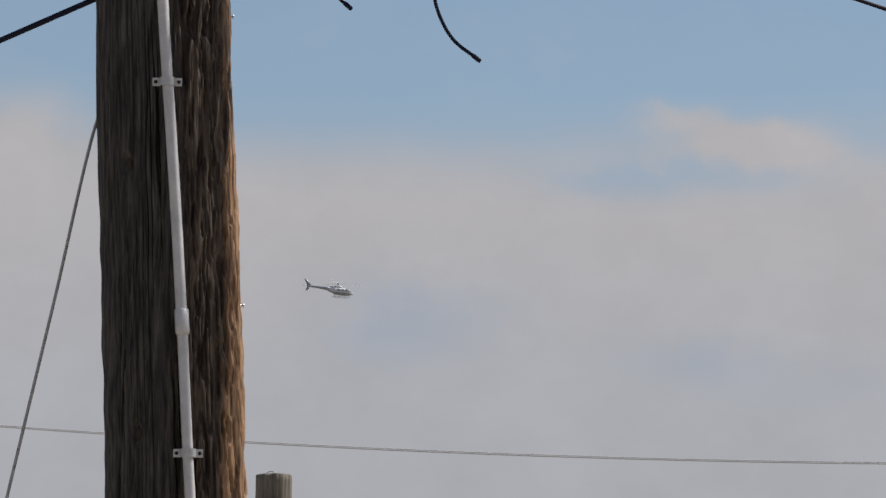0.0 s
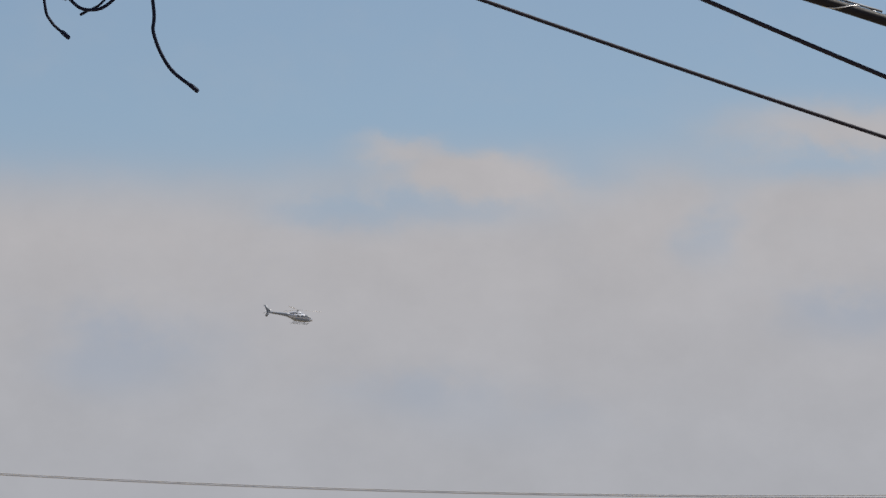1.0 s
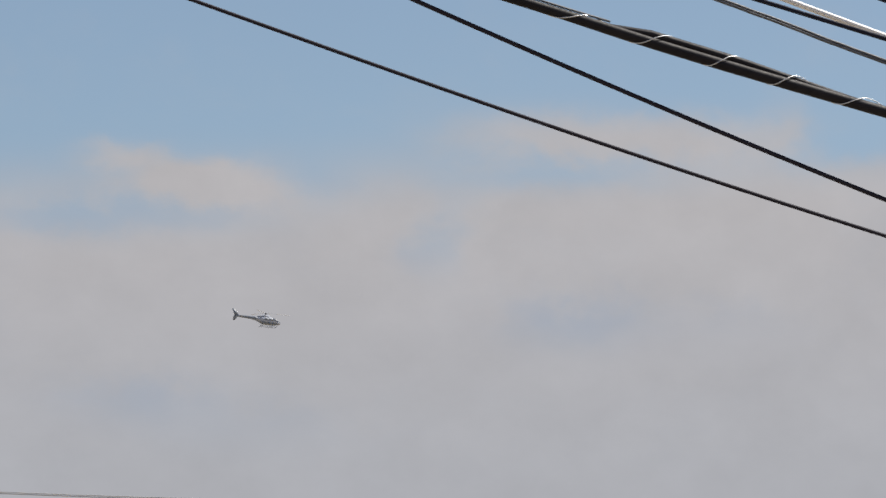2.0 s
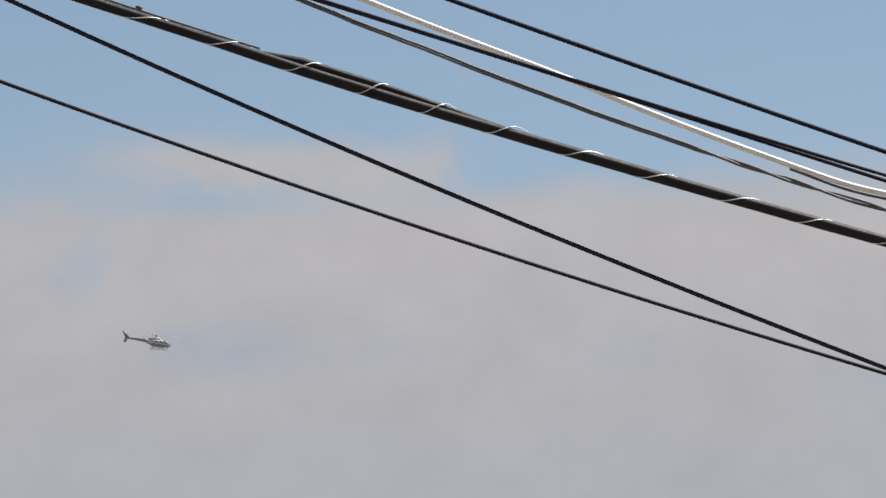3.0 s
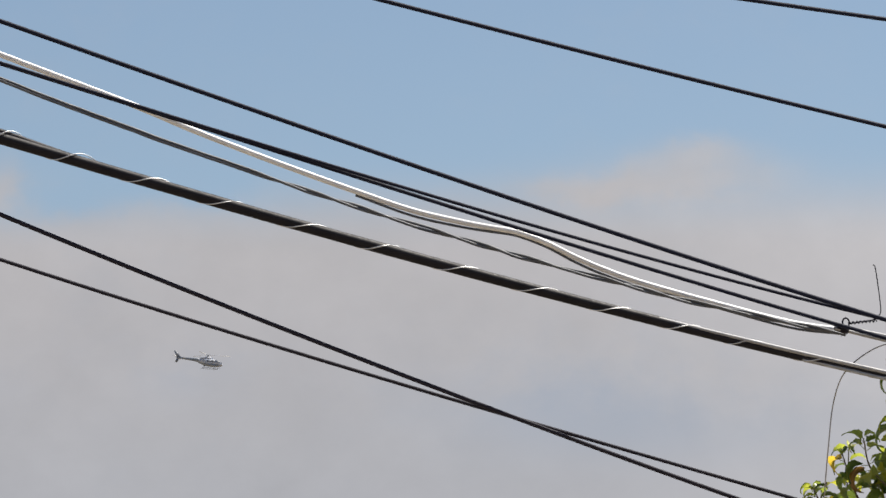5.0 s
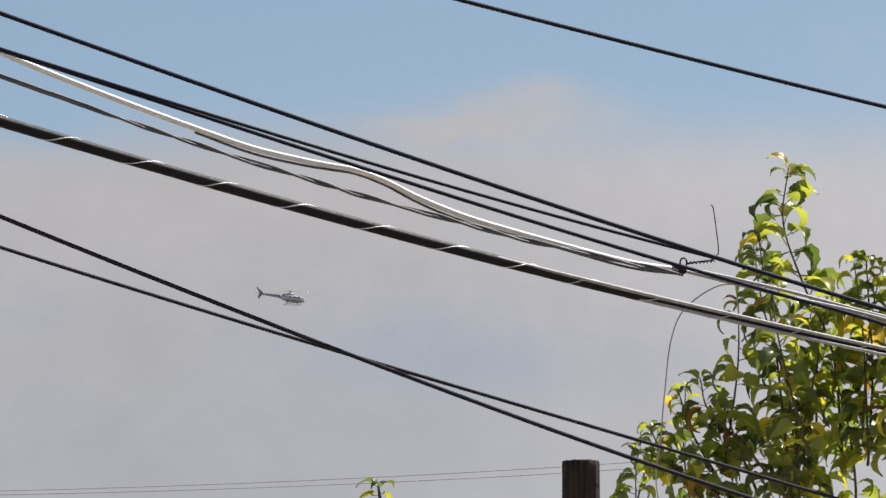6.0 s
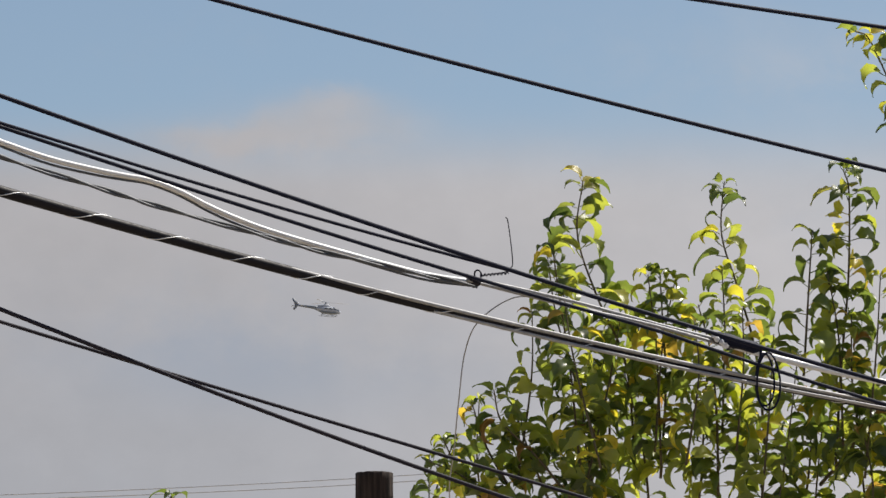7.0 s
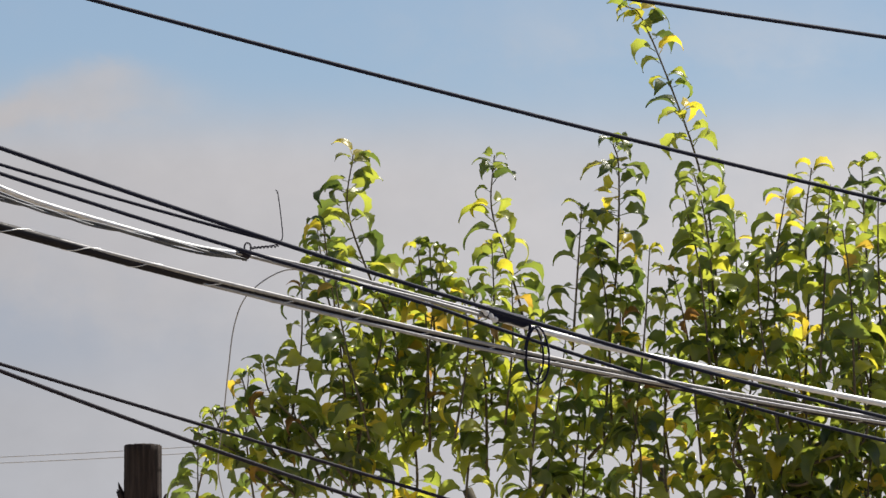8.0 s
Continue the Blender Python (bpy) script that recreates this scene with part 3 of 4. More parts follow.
bent("side_cable", "black cable leaving the back of the pole", [spot(-13.5, 10.077, 12.34), spot(-14.153, 9.780, 12.4), spot(-15.103, 9.348, 12.5), spot(-16.05, 8.916, 12.7),
     spot(-19.0, 7.9, 13.6), spot(-26.0, 6.6, 15.5)], 0.0066, "black", "cable")


# ---- cut posts ----
def build_post(label, bearing, rise, far, radius, mat, torn):
    top = spot(bearing, rise, far)
    ob = thing("post", label, "post", at=(top.x, top.y, 0))
    bm = bmesh.new()
    rows, sides, rings = 70, 56, []
    for i in range(rows + 1):
        z = top.z * (i / rows) ** 0.35
        ring = []
        for k in range(sides):
            a = 2 * math.pi * k / sides
            p = Vector((math.cos(a), math.sin(a), 0))
            r = radius * (1 + 0.04 * (top.z - z)) + 0.0025 * noise.noise(Vector((p.x * 5, p.y * 5, z * 2 + bearing))) + 0.0012 * noise.noise(Vector((p.x * 16, p.y * 16, z * 4)))
            zz = z - (0.004 * abs(noise.noise(Vector((p.x * 3, p.y * 3, bearing)))) if i == rows else 0)
            ring.append(bm.verts.new((p.x * r, p.y * r, zz)))
        rings.append(ring)
    for a, b in zip(rings, rings[1:]):
        for k in range(sides):
            bm.faces.new((a[k], a[(k + 1) % sides], b[(k + 1) % sides], b[k]))
    inner = [bm.verts.new((v.co.x * 0.93, v.co.y * 0.93, v.co.z + 0.003)) for v in rings[-1]]
    for k in range(sides):
        bm.faces.new((rings[-1][k], rings[-1][(k + 1) % sides], inner[(k + 1) % sides], inner[k]))
    bm.faces.new(inner)
    part("shaft", bm, M[mat], ob)
    if torn:
        for k in range(9):
            a = random.uniform(0, 6.28)
            z = top.z - random.uniform(0.098, 0.14)
            d = Vector((math.cos(a), math.sin(a), 0))
            bm = bmesh.new()
            p = d * radius * 0.95 + Vector((0, 0, z - 0.03))
            tube(bm, [p, p + d * 0.01 + Vector((0, 0, 0.02)), p + d * random.uniform(0.012, 0.022) + Vector((0, 0, random.uniform(0.03, 0.05)))], [0.008, 0.006, 0.001], 6)
            part("splinter", bm, M[mat], ob)
    else:
        bm = bmesh.new()
        tube(bm, smooth_path([Vector((-0.012, -0.02, top.z - 0.01)), Vector((-0.012, -0.02, top.z + 0.006)), Vector((0.004, -0.02, top.z + 0.007)), Vector((0.004, -0.02, top.z - 0.01))], 5), 0.0012, 6)
        part("staple", bm, M["steel"], ob)


build_post("round grey timber post with a sawn top", -12.232, 4.973, 14.0, 0.0445, "post", False)
build_post("dark round timber post with a splintered side", 6.291, 5.459, 14.0, 0.0475, "dark_post", True)


# ---- mulberry tree ----
def leaf_mesh(name, seed, mat, fold, droop):
    """A toothed heart-shaped leaf, folded along its rib, bent down towards the tip; its base at the origin, along x."""
    rnd = random.Random(seed)
    me = bpy.data.meshes.new(name)
    v, f = leaf_geometry(rnd, fold, droop)
    me.from_pydata(v, [], f)
    me.materials.append(mat)
    for p in me.polygons:
        p.use_smooth = True
    return me


def leaf_geometry(rnd, fold, droop):
    """Arched from the stalk, coarse teeth along the rim, one shoulder a little wider than the other."""
    prof = ((0.0, 0.14), (0.05, 0.27), (0.14, 0.38), (0.24, 0.36), (0.33, 0.42), (0.43, 0.34), (0.52, 0.33), (0.62, 0.22), (0.71, 0.20), (0.80, 0.11), (0.89, 0.06), (1.0, 0.0))
    verts, faces = [], []
    twist = rnd.uniform(-0.45, 0.45)
    lean = rnd.uniform(0.82, 1.18)
    for i, (t, w) in enumerate(prof):
        # little bend by the stalk, most of it in the middle
        ang = droop * (t * t * (3 - 2 * t) * 0.6 + t * 0.4)
        if i == 0:
            x = z = 0.0
        else:
            x += math.cos(ang) * (t - last)
            z -= math.sin(ang) * (t - last)
        last = t
        for s in (-1, -0.5, 0, 0.5, 1):
            ww = w * 0.81 * (lean if s > 0 else 2 - lean) * (rnd.uniform(0.86, 1.12) if abs(s) == 1 else 1.0)
            lift = fold * abs(s) * ww + 0.04 * math.sin(8 * t + 3 * s + twist * 9) * abs(s)
            back = -0.10 * abs(s) if i == 0 else 0.0
            verts.append((x + back + lift * math.sin(ang), s * ww * math.cos(fold) + twist * t * z, z + lift * math.cos(ang)))
    for i in range(len(prof) - 1):
        for k in range(4):
            a = i * 5 + k
            faces.append((a, a + 1, a + 6, a + 5))
    # leaf stalk
    b = len(verts)
    verts += [(-0.3, -0.01, -0.03), (-0.3, 0.01, -0.03), (0.0, 0.014, 0.0), (0.0, -0.014, -0.0), (-0.3, 0.0, -0.055), (0.0, 0.0, -0.028)]
    faces += [(b, b + 1, b + 2, b + 3), (b + 1, b + 4, b + 5, b + 2), (b + 4, b, b + 3, b + 5)]
    return verts, faces


LEAVES = [leaf_mesh("leaf", 10 + k, M["leaf"], 0.3 + 0.13 * (k % 4), 1.5 + 0.28 * (k % 5)) for k in range(10)]
TIP_LEAVES = [leaf_mesh("leaf", 40 + k, M["tip"], 0.25 + 0.12 * (k % 3), 1.2 + 0.35 * (k % 4)) for k in range(6)]
SHAPES = [leaf_geometry(random.Random(70 + k), 0.3 + 0.13 * (k % 4), 1.5 + 0.28 * (k % 5)) for k in range(10)]


def leaf_pose(p, turn, size, rise, roll):
    return Matrix.Translation(p) @ Euler((roll, -rise, turn)).to_matrix().to_4x4() @ Matrix.Translation((0.3 * size, 0, 0)) @ Matrix.Diagonal((size, size, size, 1))


class Tree:
    def __init__(self, name, label, foot, seed):
        self.root = thing(name, label, "tree", at=foot)
        self.rnd = random.Random(seed)
        self.foot = Vector(foot)
        self.singles, self.verts, self.faces = 0, [], []
        self.twigs = bmesh.new()

    def stem(self, pts, r0, r1, name="branch", mat="bark", own=True):
        path = smooth_path([Vector(p) - self.foot for p in pts], 6)
        n = len(path)
        rad = [r0 + (r1 - r0) * i / (n - 1) for i in range(n)]
        if own:
            bm = bmesh.new()
            tube(bm, path, rad, 8)
            part(name, bm, M[mat], self.root)
        else:
            tube(self.twigs, path, rad, 5)
        return path

    def leaf(self, p, turn, size, rise, roll, single, young):
        m = leaf_pose(p, turn, size, rise, roll)
        if single and self.singles < 300:
            self.singles += 1
            ob = new("leaf", self.rnd.choice(TIP_LEAVES if young else LEAVES))
            ob.parent = self.root
            ob.matrix_basis = m
        else:
            v, f = self.rnd.choice(SHAPES)
            b = len(self.verts)
            self.verts += [tuple(m @ Vector(q)) for q in v]
            self.faces += [tuple(b + i for i in q) for q in f]

    def leaves_on(self, path, gap, big, single, bare=0.0, start=0.0):
        """Leaves in turn along a shoot given from its tip downwards; small and yellow-green at the tip."""
        rnd = self.rnd
        length, k, side = 0.0, 0, rnd.choice((-1, 1))
        due = start
        for a, b in zip(path, path[1:]):
            length += (b - a).length
            while due <= length:
                young = due < 0.10
                size = big * min(1.0, 0.55 + due * 3.2) * rnd.uniform(0.72, 1.2)
                # two ranks, one to each side, a few fore and aft
                side = -side
                turn = (0.0 if side > 0 else math.pi) + rnd.gauss(0, 0.65)
                if rnd.random() > bare:
                    up = rnd.uniform(0.45, 1.0) if k < 3 else rnd.gauss(0.3, 0.32)
                    self.leaf(a.lerp(b, rnd.random()), turn, size, up, rnd.gauss(0, 0.4), single, young and rnd.random() < 0.55)
                due += gap * rnd.uniform(0.45, 1.5) * (0.55 if k < 3 else 1.0)
                k += 1

    def close(self):
        if self.verts:
            me = bpy.data.meshes.new("foliage")
            me.from_pydata(self.verts, [], self.faces)
            me.materials.append(M["foliage"])
            for p in me.polygons:
                p.use_smooth = True
            ob = new("foliage", me)
            ob.parent = self.root
            tagged(ob, "green and yellowing inner leaves", kind="stuff")
        tagged(part("brushwood", self.twigs, M["shoot"], self.root, "thin green-brown twigs"), kind="stuff")


def build_mulberry():
    foot = spot(11.6, 0, 16.6)
    foot.z = 0.0
    tree = Tree("mulberry_tree", "mulberry tree with upright shoots of green and yellowing drooping leaves", foot, 5)
    rnd = tree.rnd
    fork = foot + Vector((0.02, 0.0, 1.55))
    tree.stem([foot - Vector((0, 0, 0.05)), foot + Vector((0.03, 0.02, 0.8)), fork], 0.12, 0.085, "trunk")
    limbs = []
    for bearing, rise, far in ((7.6, 4.3, 16.0), (8.7, 4.9, 16.3), (9.6, 5.0, 16.9), (10.6, 5.0, 16.2), (11.6, 5.2, 16.7),
                               (12.5, 5.0, 16.1), (13.4, 5.0, 16.5), (14.6, 4.8, 16.8), (15.9, 4.2, 16.4), (11.0, 4.8, 17.4)):
        end = spot(bearing, rise, far)
        mid = fork.lerp(end, 0.5) + Vector((0, 0, 0.05))
        tree.stem([fork - Vector((0, 0, 0.1)), mid, end], 0.05, 0.016, "limb")
        limbs.append(end)
    # the tall shoots that stand clear against the sky, each from its tip down
    tall = (
        (16.0, 0.105, ((8.453, 8.42), (8.391, 7.865), (8.590, 7.231), (8.876, 6.539), (8.959, 5.5))),
        (16.1, 0.085, ((9.905, 8.40), (9.871, 7.855), (10.04, 7.278), (10.21, 6.6), (10.3, 5.5))),
        (15.9, 0.10, ((11.127, 8.50), (11.182, 8.244), (11.160, 7.382), (11.075, 6.52), (11.0, 5.5))),
        (16.0, 0.085, ((11.27, 9.90), (11.43, 9.791), (11.72, 9.098), (11.995, 8.291), (12.129, 7.542), (12.205, 6.5), (12.2, 5.5))),
        (15.9, 0.095, ((11.96, 8.16), (12.073, 7.658), (12.147, 6.737), (12.165, 5.6))),
        (16.0, 0.10, ((13.16, 8.23), (13.085, 7.643), (13.10, 6.724), (13.029, 5.6))),
        (16.1, 0.10, ((13.675, 8.30), (13.692, 7.633), (13.733, 6.714), (13.719, 5.6))),
        (15.8, 0.085, ((7.52, 6.30), (7.601, 5.971), (7.946, 5.625), (8.405, 5.048))),
        (15.9, 0.095, ((8.14, 7.70), (8.20, 7.234), (8.30, 6.543), (8.38, 5.68), (8.45, 5.0))),
        (16.0, 0.095, ((9.23, 7.50), (9.255, 6.997), (9.279, 6.306), (9.215, 5.387))),
        (15.8, 0.09, ((6.85, 5.58), (7.138, 5.456), (7.598, 5.167), (7.9, 4.9))),
        (15.9, 0.095, ((9.62, 7.15), (9.745, 6.648), (9.797, 5.958), (9.8, 5.2))),
        (16.2, 0.10, ((8.75, 6.95), (8.72, 6.5), (8.7, 5.9), (8.7, 5.2))),
        (15.9, 0.085, ((7.30, 6.15), (7.45, 5.7), (7.8, 5.1))),
        (15.85, 0.085, ((7.0, 5.8), (7.2, 5.4), (7.6, 5.0))),
        (15.95, 0.085, ((7.75, 6.05), (7.9, 5.6), (8.1, 5.1))),
        (16.0, 0.10, ((14.4, 8.5), (14.35, 7.6), (14.3, 6.7), (14.3, 5.6))),
    )
    for k, (far, big, line) in enumerate(tall):
        path = tree.stem([spot(b, r, far + 0.06 * i) for i, (b, r) in enumerate(line)], 0.0018, 0.0045, "shoot", "shoot")
        tree.leaves_on(path, 0.0165 if k != 3 else 0.019, big * 1.02, True)
    # shorter shoots between them, given by their tips
    for b, r in ((8.08, 7.66), (7.92, 7.10), (8.24, 7.29), (9.11, 7.46), (9.40, 7.46), (9.58, 6.99), (10.07, 7.11), (10.39, 6.84), (10.80, 7.88), (10.94, 7.50), (11.49, 7.44), (11.72, 7.21), (11.84, 7.98), (12.36, 7.75), (12.74, 7.57), (12.91, 8.06), (13.35, 8.06), (13.46, 7.66), (13.84, 8.00), (12.59, 7.26), (7.37, 6.21), (7.14, 5.86), (6.85, 5.40), (8.82, 7.00), (10.62, 6.53), (8.42, 6.43), (9.87, 7.51)):
        tip = spot(b, r, rnd.uniform(15.8, 16.2))
        low = tip + Vector((rnd.gauss(0, 0.06), rnd.gauss(0, 0.05), -rnd.uniform(0.4, 0.6)))
        path = tree.stem([tip, tip.lerp(low, 0.4) + Vector((rnd.gauss(0, 0.018), 0, 0)), low], 0.0016, 0.004, own=False)
        tree.leaves_on(path, 0.024, rnd.uniform(0.075, 0.098), False)
    # the mass of shoots behind and below them
    for k in range(34):
        bearing = rnd.uniform(8.6, 14.8) if k < 20 else rnd.uniform(11.9, 14.8)
        far = rnd.uniform(15.9, 16.3)
        roof = 5.9 + 1.15 * math.sin(min(1.0, max(0.0, (bearing - 6.9) / 2.0)) * 1.57)
        rise = roof - abs(rnd.gauss(0, 0.9)) + 0.45 * noise.noise(Vector((bearing * 1.7, 0, 2)))
        tip = spot(bearing, max(3.3, rise), far)
        near = min(limbs, key=lambda q: (q - tip).length)
        low = tip + Vector((rnd.gauss(0, 0.05), rnd.gauss(0, 0.05), -rnd.uniform(0.35, 0.6)))
        path = tree.stem([tip, tip.lerp(low, 0.5) + Vector((rnd.gauss(0, 0.02), 0, 0)), low, low.lerp(near, 0.6)], 0.0018, 0.006, own=False)
        tree.leaves_on(path, 0.021, rnd.uniform(0.078, 0.105), False)
    tree.close()


build_mulberry()


def build_sapling():
    foot = spot(4.26, 0, 16.0)
    foot.z = 0.0
    tree = Tree("sapling", "slender young tree with a tuft of green leaves", foot, 9)
    path = tree.stem([spot(4.22, 5.24, 16), spot(4.25, 4.9, 16), spot(4.3, 3.5, 16), spot(4.27, 1.0, 16), foot], 0.003, 0.016, "trunk")
    tree.leaves_on(path[:10], 0.014, 0.10, True)
    tree.stem([spot(4.24, 4.9, 16), spot(4.3, 5.0, 15.95)], 0.002, 0.0015, own=False)
    tree.close()


build_sapling()


# ---- odd wires at the tree ----
def build_tie_wire():
    ob = thing("tie_wire", "twisted dark tie wire with an eye and an upright end", "wire")
    run = 14.0
    bm = bmesh.new()
    tube(bm, smooth_path([spot(b, r, run) for b, r in ((7.655, 8.06), (7.68, 8.0), (7.723, 7.62), (7.70, 7.54), (7.64, 7.50), (7.49, 7.477), (7.40, 7.462))], 8), 0.0014, 8)
    part("end", bm, M["brown"], ob)
    bm = bmesh.new()
    c = spot(7.365, 7.475, run)
    tube(bm, [c + Vector((0.0085 * math.cos(a), 0.002 * math.sin(a), 0.012 * math.sin(a))) for a in (2 * math.pi * k / 20 for k in range(21))], 0.0022, 8)
    tube(bm, smooth_path([c + Vector((-0.004, 0, -0.01)), c + Vector((-0.006, 0, -0.02)), c + Vector((-0.012, 0, -0.032)), on_run(4.79, 3.507)], 5), 0.002, 8)
    part("eye", bm, M["brown"], ob)
    bm = bmesh.new()
    p, q = spot(7.39, 7.468, run), spot(7.68, 7.49, run)
    tube(bm, [p.lerp(q, i / 60) + Vector((0, 0.003 * math.cos(i * 0.8), 0.0028 * math.sin(i * 0.8))) for i in range(61)], 0.0017, 6)
    part("twist", bm, M["brown"], ob)


build_tie_wire()
bent("hanging_wire", "thin grey wire hanging down in a bow", [on_run(4.98, 3.479), spot(7.721, 7.235, 14.0), spot(7.373, 7.006, 14.0), spot(7.228, 6.691, 14.05),
     spot(7.16, 6.2, 14.1), spot(7.11, 5.714, 14.3), spot(7.06, 5.2, 15.0), spot(7.2, 4.6, 15.7)], 0.0017, "steel")


def build_coil():
    ob = thing("cable_coil", "small hanging coil of dark cable at a splice", "cable coil")
    c = spot(10.33, 6.36, 14.35)
    for k, (w, h, off) in enumerate(((0.030, 0.074, 0.0), (0.024, 0.068, 0.012))):
        bm = bmesh.new()
        tube(bm, [c + Vector((w * math.cos(a) - off * 0.6, off + 0.01 * math.sin(2 * a), h * math.sin(a) + 0.006 * k)) for a in (2 * math.pi * i / 40 for i in range(41))], 0.0027, 8)
        part("turn", bm, M["black"], ob)
    bm = bmesh.new()
    top = on_run(5.58, 3.383)
    tube(bm, smooth_path([c + Vector((-0.02, 0, 0.06)), c + Vector((-0.02, 0, 0.085)), top + Vector((0.02, -0.01, 0.01)), top + Vector((-0.05, -0.01, 0.0))], 6), 0.004, 8)
    part("tail", bm, M["black"], ob)
    spl = thing("splice", "dark taped splice with torn bright wrapping", "splice")
    bm = bmesh.new()
    d = (on_run(5.66, 3.380) - on_run(5.48, 3.411)).normalized()
    p = on_run(5.48, 3.411, -0.015)
    tube(bm, [p + d * k for k in (0, 0.012, 0.05, 0.09, 0.13, 0.15)], [0.006, 0.015, 0.018, 0.014, 0.016, 0.006], 12)
    part("tape", bm, M["black"], spl)
    for k in range(4):
        bm = bmesh.new()
        q = p + d * (0.0 + 0.012 * k) + Vector((0, -0.015, -0.006 * k))
        bmesh.ops.create_icosphere(bm, subdivisions=2, radius=0.008)
        for v in bm.verts:
            v.co *= 1 + 0.5 * noise.noise(v.co * 90 + Vector((k, 0, 0)))
            v.co.y *= 0.4
        bmesh.ops.translate(bm, vec=q, verts=bm.verts)
        part("wrapping", bm, M["white"], spl, "torn pale wrapping", smooth=False)
    return ob


build_coil()


# ---- helicopter ----
def lathe(bm, rows, sides=24, m=None):
    """Oval rings along x: (x, half width, half height, z)."""
    rings = []
    for x, w, h, z in rows:
        rings.append([bm.verts.new((x, w * math.cos(a), z + h * math.sin(a))) for a in (2 * math.pi * k / sides for k in range(sides))])
    for a, b in zip(rings, rings[1:]):
        for k in range(sides):
            bm.faces.new((a[k], a[(k + 1) % sides], b[(k + 1) % sides], b[k]))
    bm.faces.new(rings[0][::-1])
    bm.faces.new(rings[-1])
    return bm


def wing(bm, pts, thick):
    """A flat rounded panel: pts in x, z; thick along y."""
    lo = [bm.verts.new((x, -thick / 2, z)) for x, z in pts]
    hi = [bm.verts.new((x, thick / 2, z)) for x, z in pts]
    bm.faces.new(lo[::-1])
    bm.faces.new(hi)
    for k in range(len(pts)):
        n = (k + 1) % len(pts)
        bm.faces.new((lo[k], lo[n], hi[n], hi[k]))
    return bm


def build_helicopter():
    """A light single-engined helicopter, nose along x, its mast over the origin."""
    heli = thing("helicopter", "silver-grey light helicopter with skids flying level", "helicopter")
    bm = bmesh.new()
    lathe(bm, ((3.55, 0.05, 0.05, -0.75), (3.35, 0.4, 0.28, -0.7), (2.9, 0.68, 0.5, -0.58), (2.2, 0.88, 0.74, -0.42), (1.3, 0.95, 0.88, -0.35),
               (0.2, 0.95, 0.9, -0.35), (-0.8, 0.85, 0.78, -0.28), (-1.7, 0.6, 0.5, -0.12), (-2.4, 0.36, 0.32, 0.0)))
    part("body", bm, M["paint"], heli)
    bm = bmesh.new()
    lathe(bm, ((3.2, 0.3, 0.12, -0.92), (2.3, 0.82, 0.36, -0.88), (1.0, 0.97, 0.44, -0.88), (-0.6, 0.88, 0.42, -0.78), (-1.6, 0.42, 0.3, -0.45), (-2.5, 0.3, 0.24, -0.12)))
    part("belly", bm, M["belly"], heli, "slate-grey belly panel")
    bm = bmesh.new()
    lathe(bm, ((1.15, 0.2, 0.12, 0.5), (0.7, 0.5, 0.32, 0.6), (-0.3, 0.52, 0.36, 0.62), (-1.3, 0.45, 0.3, 0.5), (-2.0, 0.25, 0.16, 0.35)))
    part("engine_cowl", bm, M["paint"], heli)
    bm = bmesh.new()
    lathe(bm, ((3.22, 0.42, 0.2, -0.5), (2.9, 0.66, 0.36, -0.36), (2.3, 0.87, 0.5, -0.17), (1.75, 0.93, 0.52, -0.1), (1.7, 0.9, 0.5, -0.1)))
    part("windscreen", bm, M["glass"], heli, "dark cabin windscreen")
    for y in (-1, 1):
        for x0, x1 in ((0.75, 1.6), (-0.25, 0.65)):
            bm = bmesh.new()
            box(bm, ((x0 + x1) / 2, y * 0.93, -0.1), (x1 - x0, 0.08, 0.4), 0.03)
            part("door_window", bm, M["glass"], heli, "dark side window")
    bm = bmesh.new()
    lathe(bm, ((-1.5, 0.5, 0.5, -0.05), (-2.6, 0.42, 0.42, 0.05), (-3.6, 0.32, 0.34, 0.12), (-5.2, 0.24, 0.27, 0.2), (-6.9, 0.17, 0.2, 0.28), (-7.2, 0.08, 0.1, 0.3)))
    part("tail_boom", bm, M["belly"], heli, "slate-grey tapering tail boom")
    bm = bmesh.new()
    wing(bm, ((-6.05, 0.36), (-7.05, 0.36), (-7.8, 1.72), (-7.7, 1.82), (-7.3, 1.84)), 0.12)
    part("upper_fin", bm, M["belly"], heli, "swept slate-grey fin")
    bm = bmesh.new()
    wing(bm, ((-6.3, 0.26), (-7.05, 0.26), (-7.45, -0.74), (-7.0, -0.82)), 0.12)
    part("lower_fin", bm, M["belly"], heli)
    bm = bmesh.new()
    box(bm, (-5.55, 0, 0.24), (0.42, 2.5, 0.07), 0.02)
    part("tailplane", bm, M["paint"], heli)
    for y in (-1.05, 1.05):
        bm = bmesh.new()
        tube(bm, smooth_path([(2.7, y, -1.5), (2.4, y, -1.62), (1.9, y, -1.66), (-0.5, y, -1.66), (-1.3, y, -1.66)], 6), 0.05, 8)
        skid = part("skid", bm, M["belly"], heli)
        for x in (1.6, -0.7):
            bm = bmesh.new()
            tube(bm, smooth_path([(x, y * 0.45, -1.1), (x, y * 0.85, -1.4), (x, y, -1.64)], 5), 0.045, 8)
            part("strut", bm, M["belly"], skid)
    bm = bmesh.new()
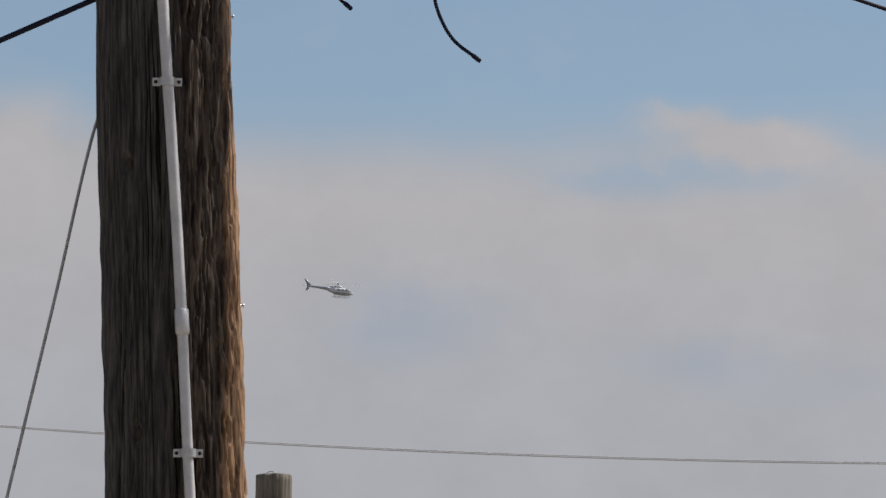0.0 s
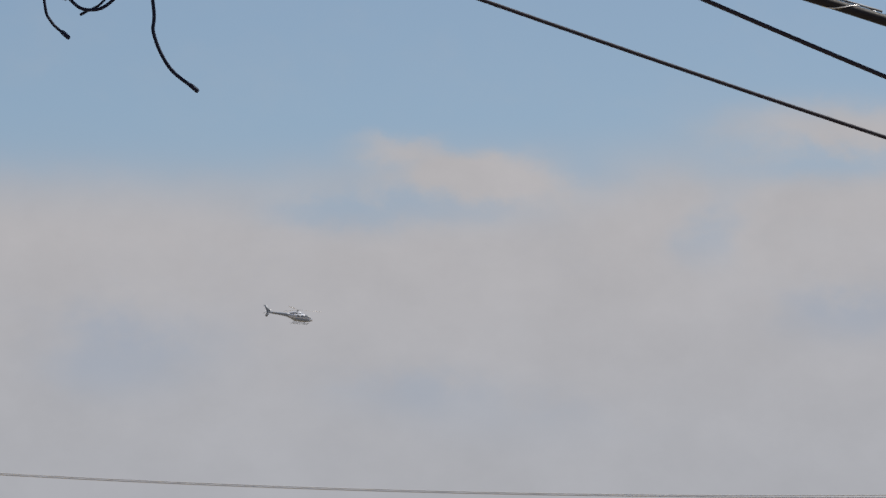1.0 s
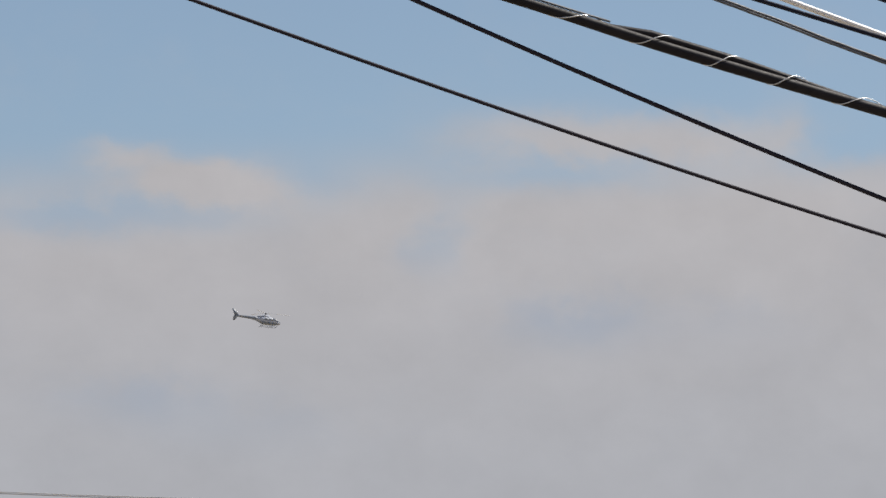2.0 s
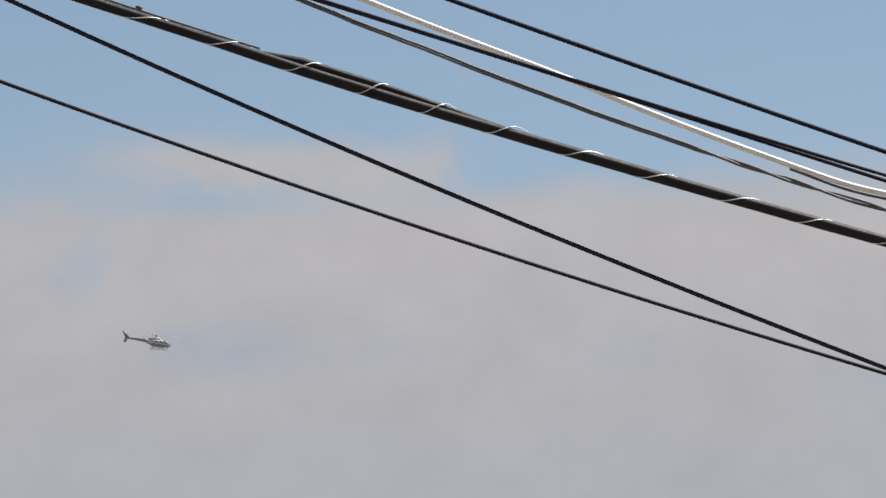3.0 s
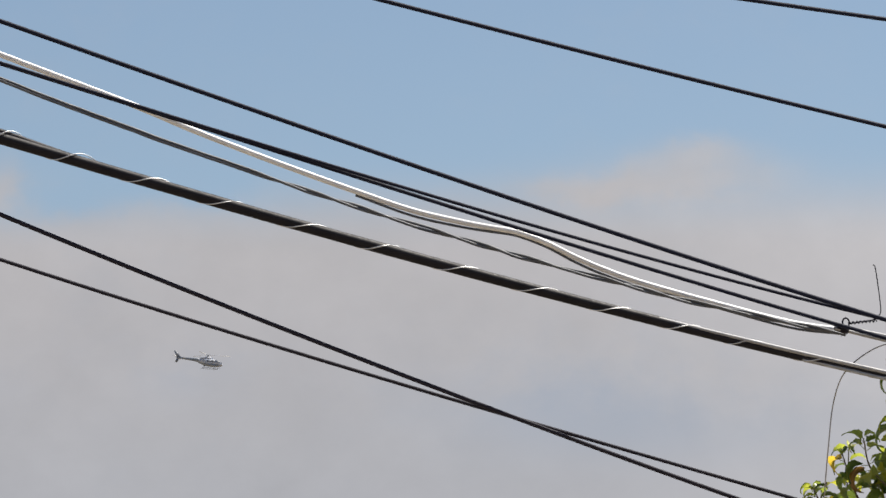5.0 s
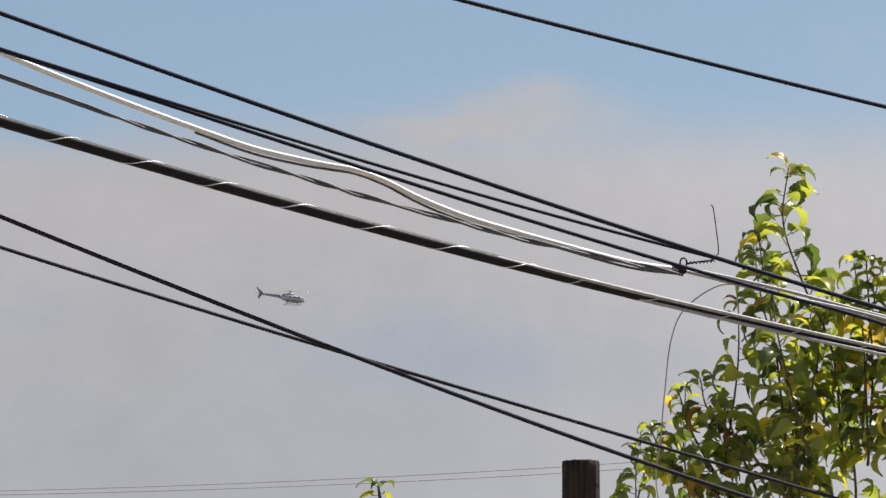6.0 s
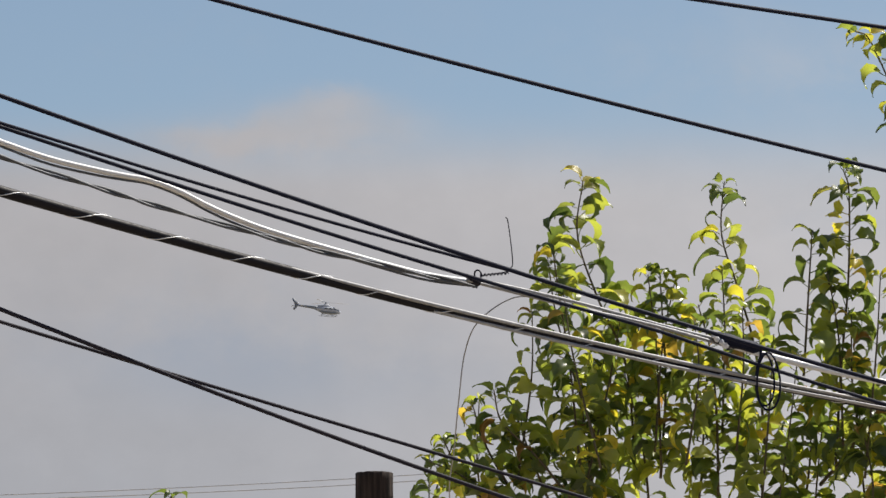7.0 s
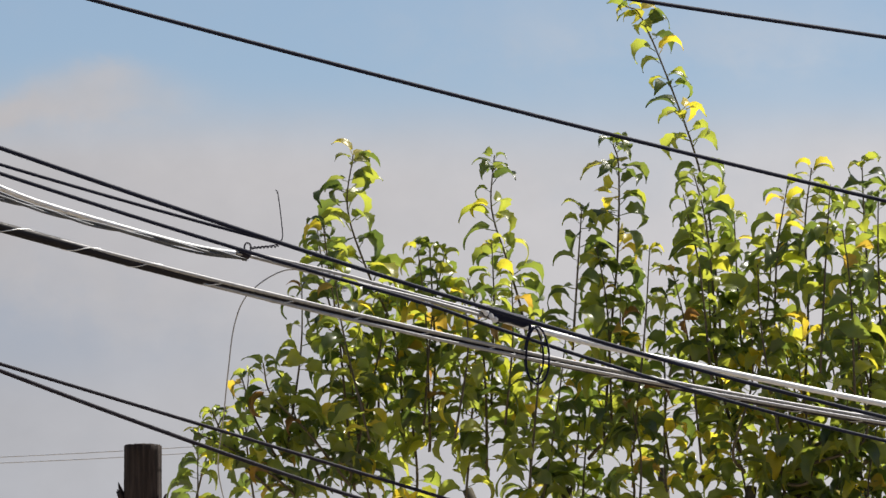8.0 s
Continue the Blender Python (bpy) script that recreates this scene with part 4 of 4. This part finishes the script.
    tube(bm, [(0, 0, 0.8), (0, 0, 1.12), (0, 0, 1.36)], [0.22, 0.12, 0.1], 12)
    part("mast", bm, M["belly"], heli)
    rotor = new("main_rotor")
    rotor.parent = heli
    bm = bmesh.new()
    lathe(bm, ((-0.28, 0.2, 0.08, 0.0), (0.0, 0.3, 0.12, 0.0), (0.28, 0.2, 0.08, 0.0)), 12)
    part("hub", bm, M["belly"], rotor)
    for k in range(3):
        bm = bmesh.new()
        box(bm, (2.85, 0, 0.04), (5.0, 0.24, 0.04), 0.015)
        bmesh.ops.rotate(bm, cent=(0, 0, 0), matrix=Matrix.Rotation(2 * math.pi * k / 3, 3, "Z"), verts=bm.verts)
        part("blade", bm, M["blade"], rotor)
    tail = new("tail_rotor")
    tail.parent = heli
    for k in range(2):
        bm = bmesh.new()
        box(bm, (0.5, 0, 0), (0.9, 0.05, 0.18), 0.012)
        bmesh.ops.rotate(bm, cent=(0, 0, 0), matrix=Matrix.Rotation(math.pi * k, 3, "Y"), verts=bm.verts)
        part("blade", bm, M["blade"], tail)
    return heli, rotor, tail


helicopter, main_rotor, tail_rotor = build_helicopter()
FAR = 1270.0


def motions():
    rows = []
    for t, b, r in ((0.0, -11.60, 6.90), (0.5, -10.36, 6.928), (1.0, -9.11, 6.966), (2.5, -5.40, 7.049), (3.5, -2.90, 7.119),
                    (4.5, -0.42, 7.171), (5.0, 0.82, 7.187), (6.5, 4.57, 7.184), (7.0, 5.80, 7.171), (7.5, 7.03, 7.16), (8.0, 8.26, 7.14)):
        p = spot(b, r - 0.03, FAR)
        rows.append((t, Matrix.Translation(p) @ Euler((0.0, radians(3.5), radians(-b + 8.0))).to_matrix().to_4x4()))
    walk(helicopter, rows)
    turn = 76.0
    walk(main_rotor, [(i / FPS, pose(0, 0, 1.34, 0, 0, turn * i)) for i in range(8 * FPS + 1)])
    walk(tail_rotor, [(i / FPS, pose(-7.0, 0.28, 0.42, 0, 83.0 * i, 0)) for i in range(8 * FPS + 1)])


motions()
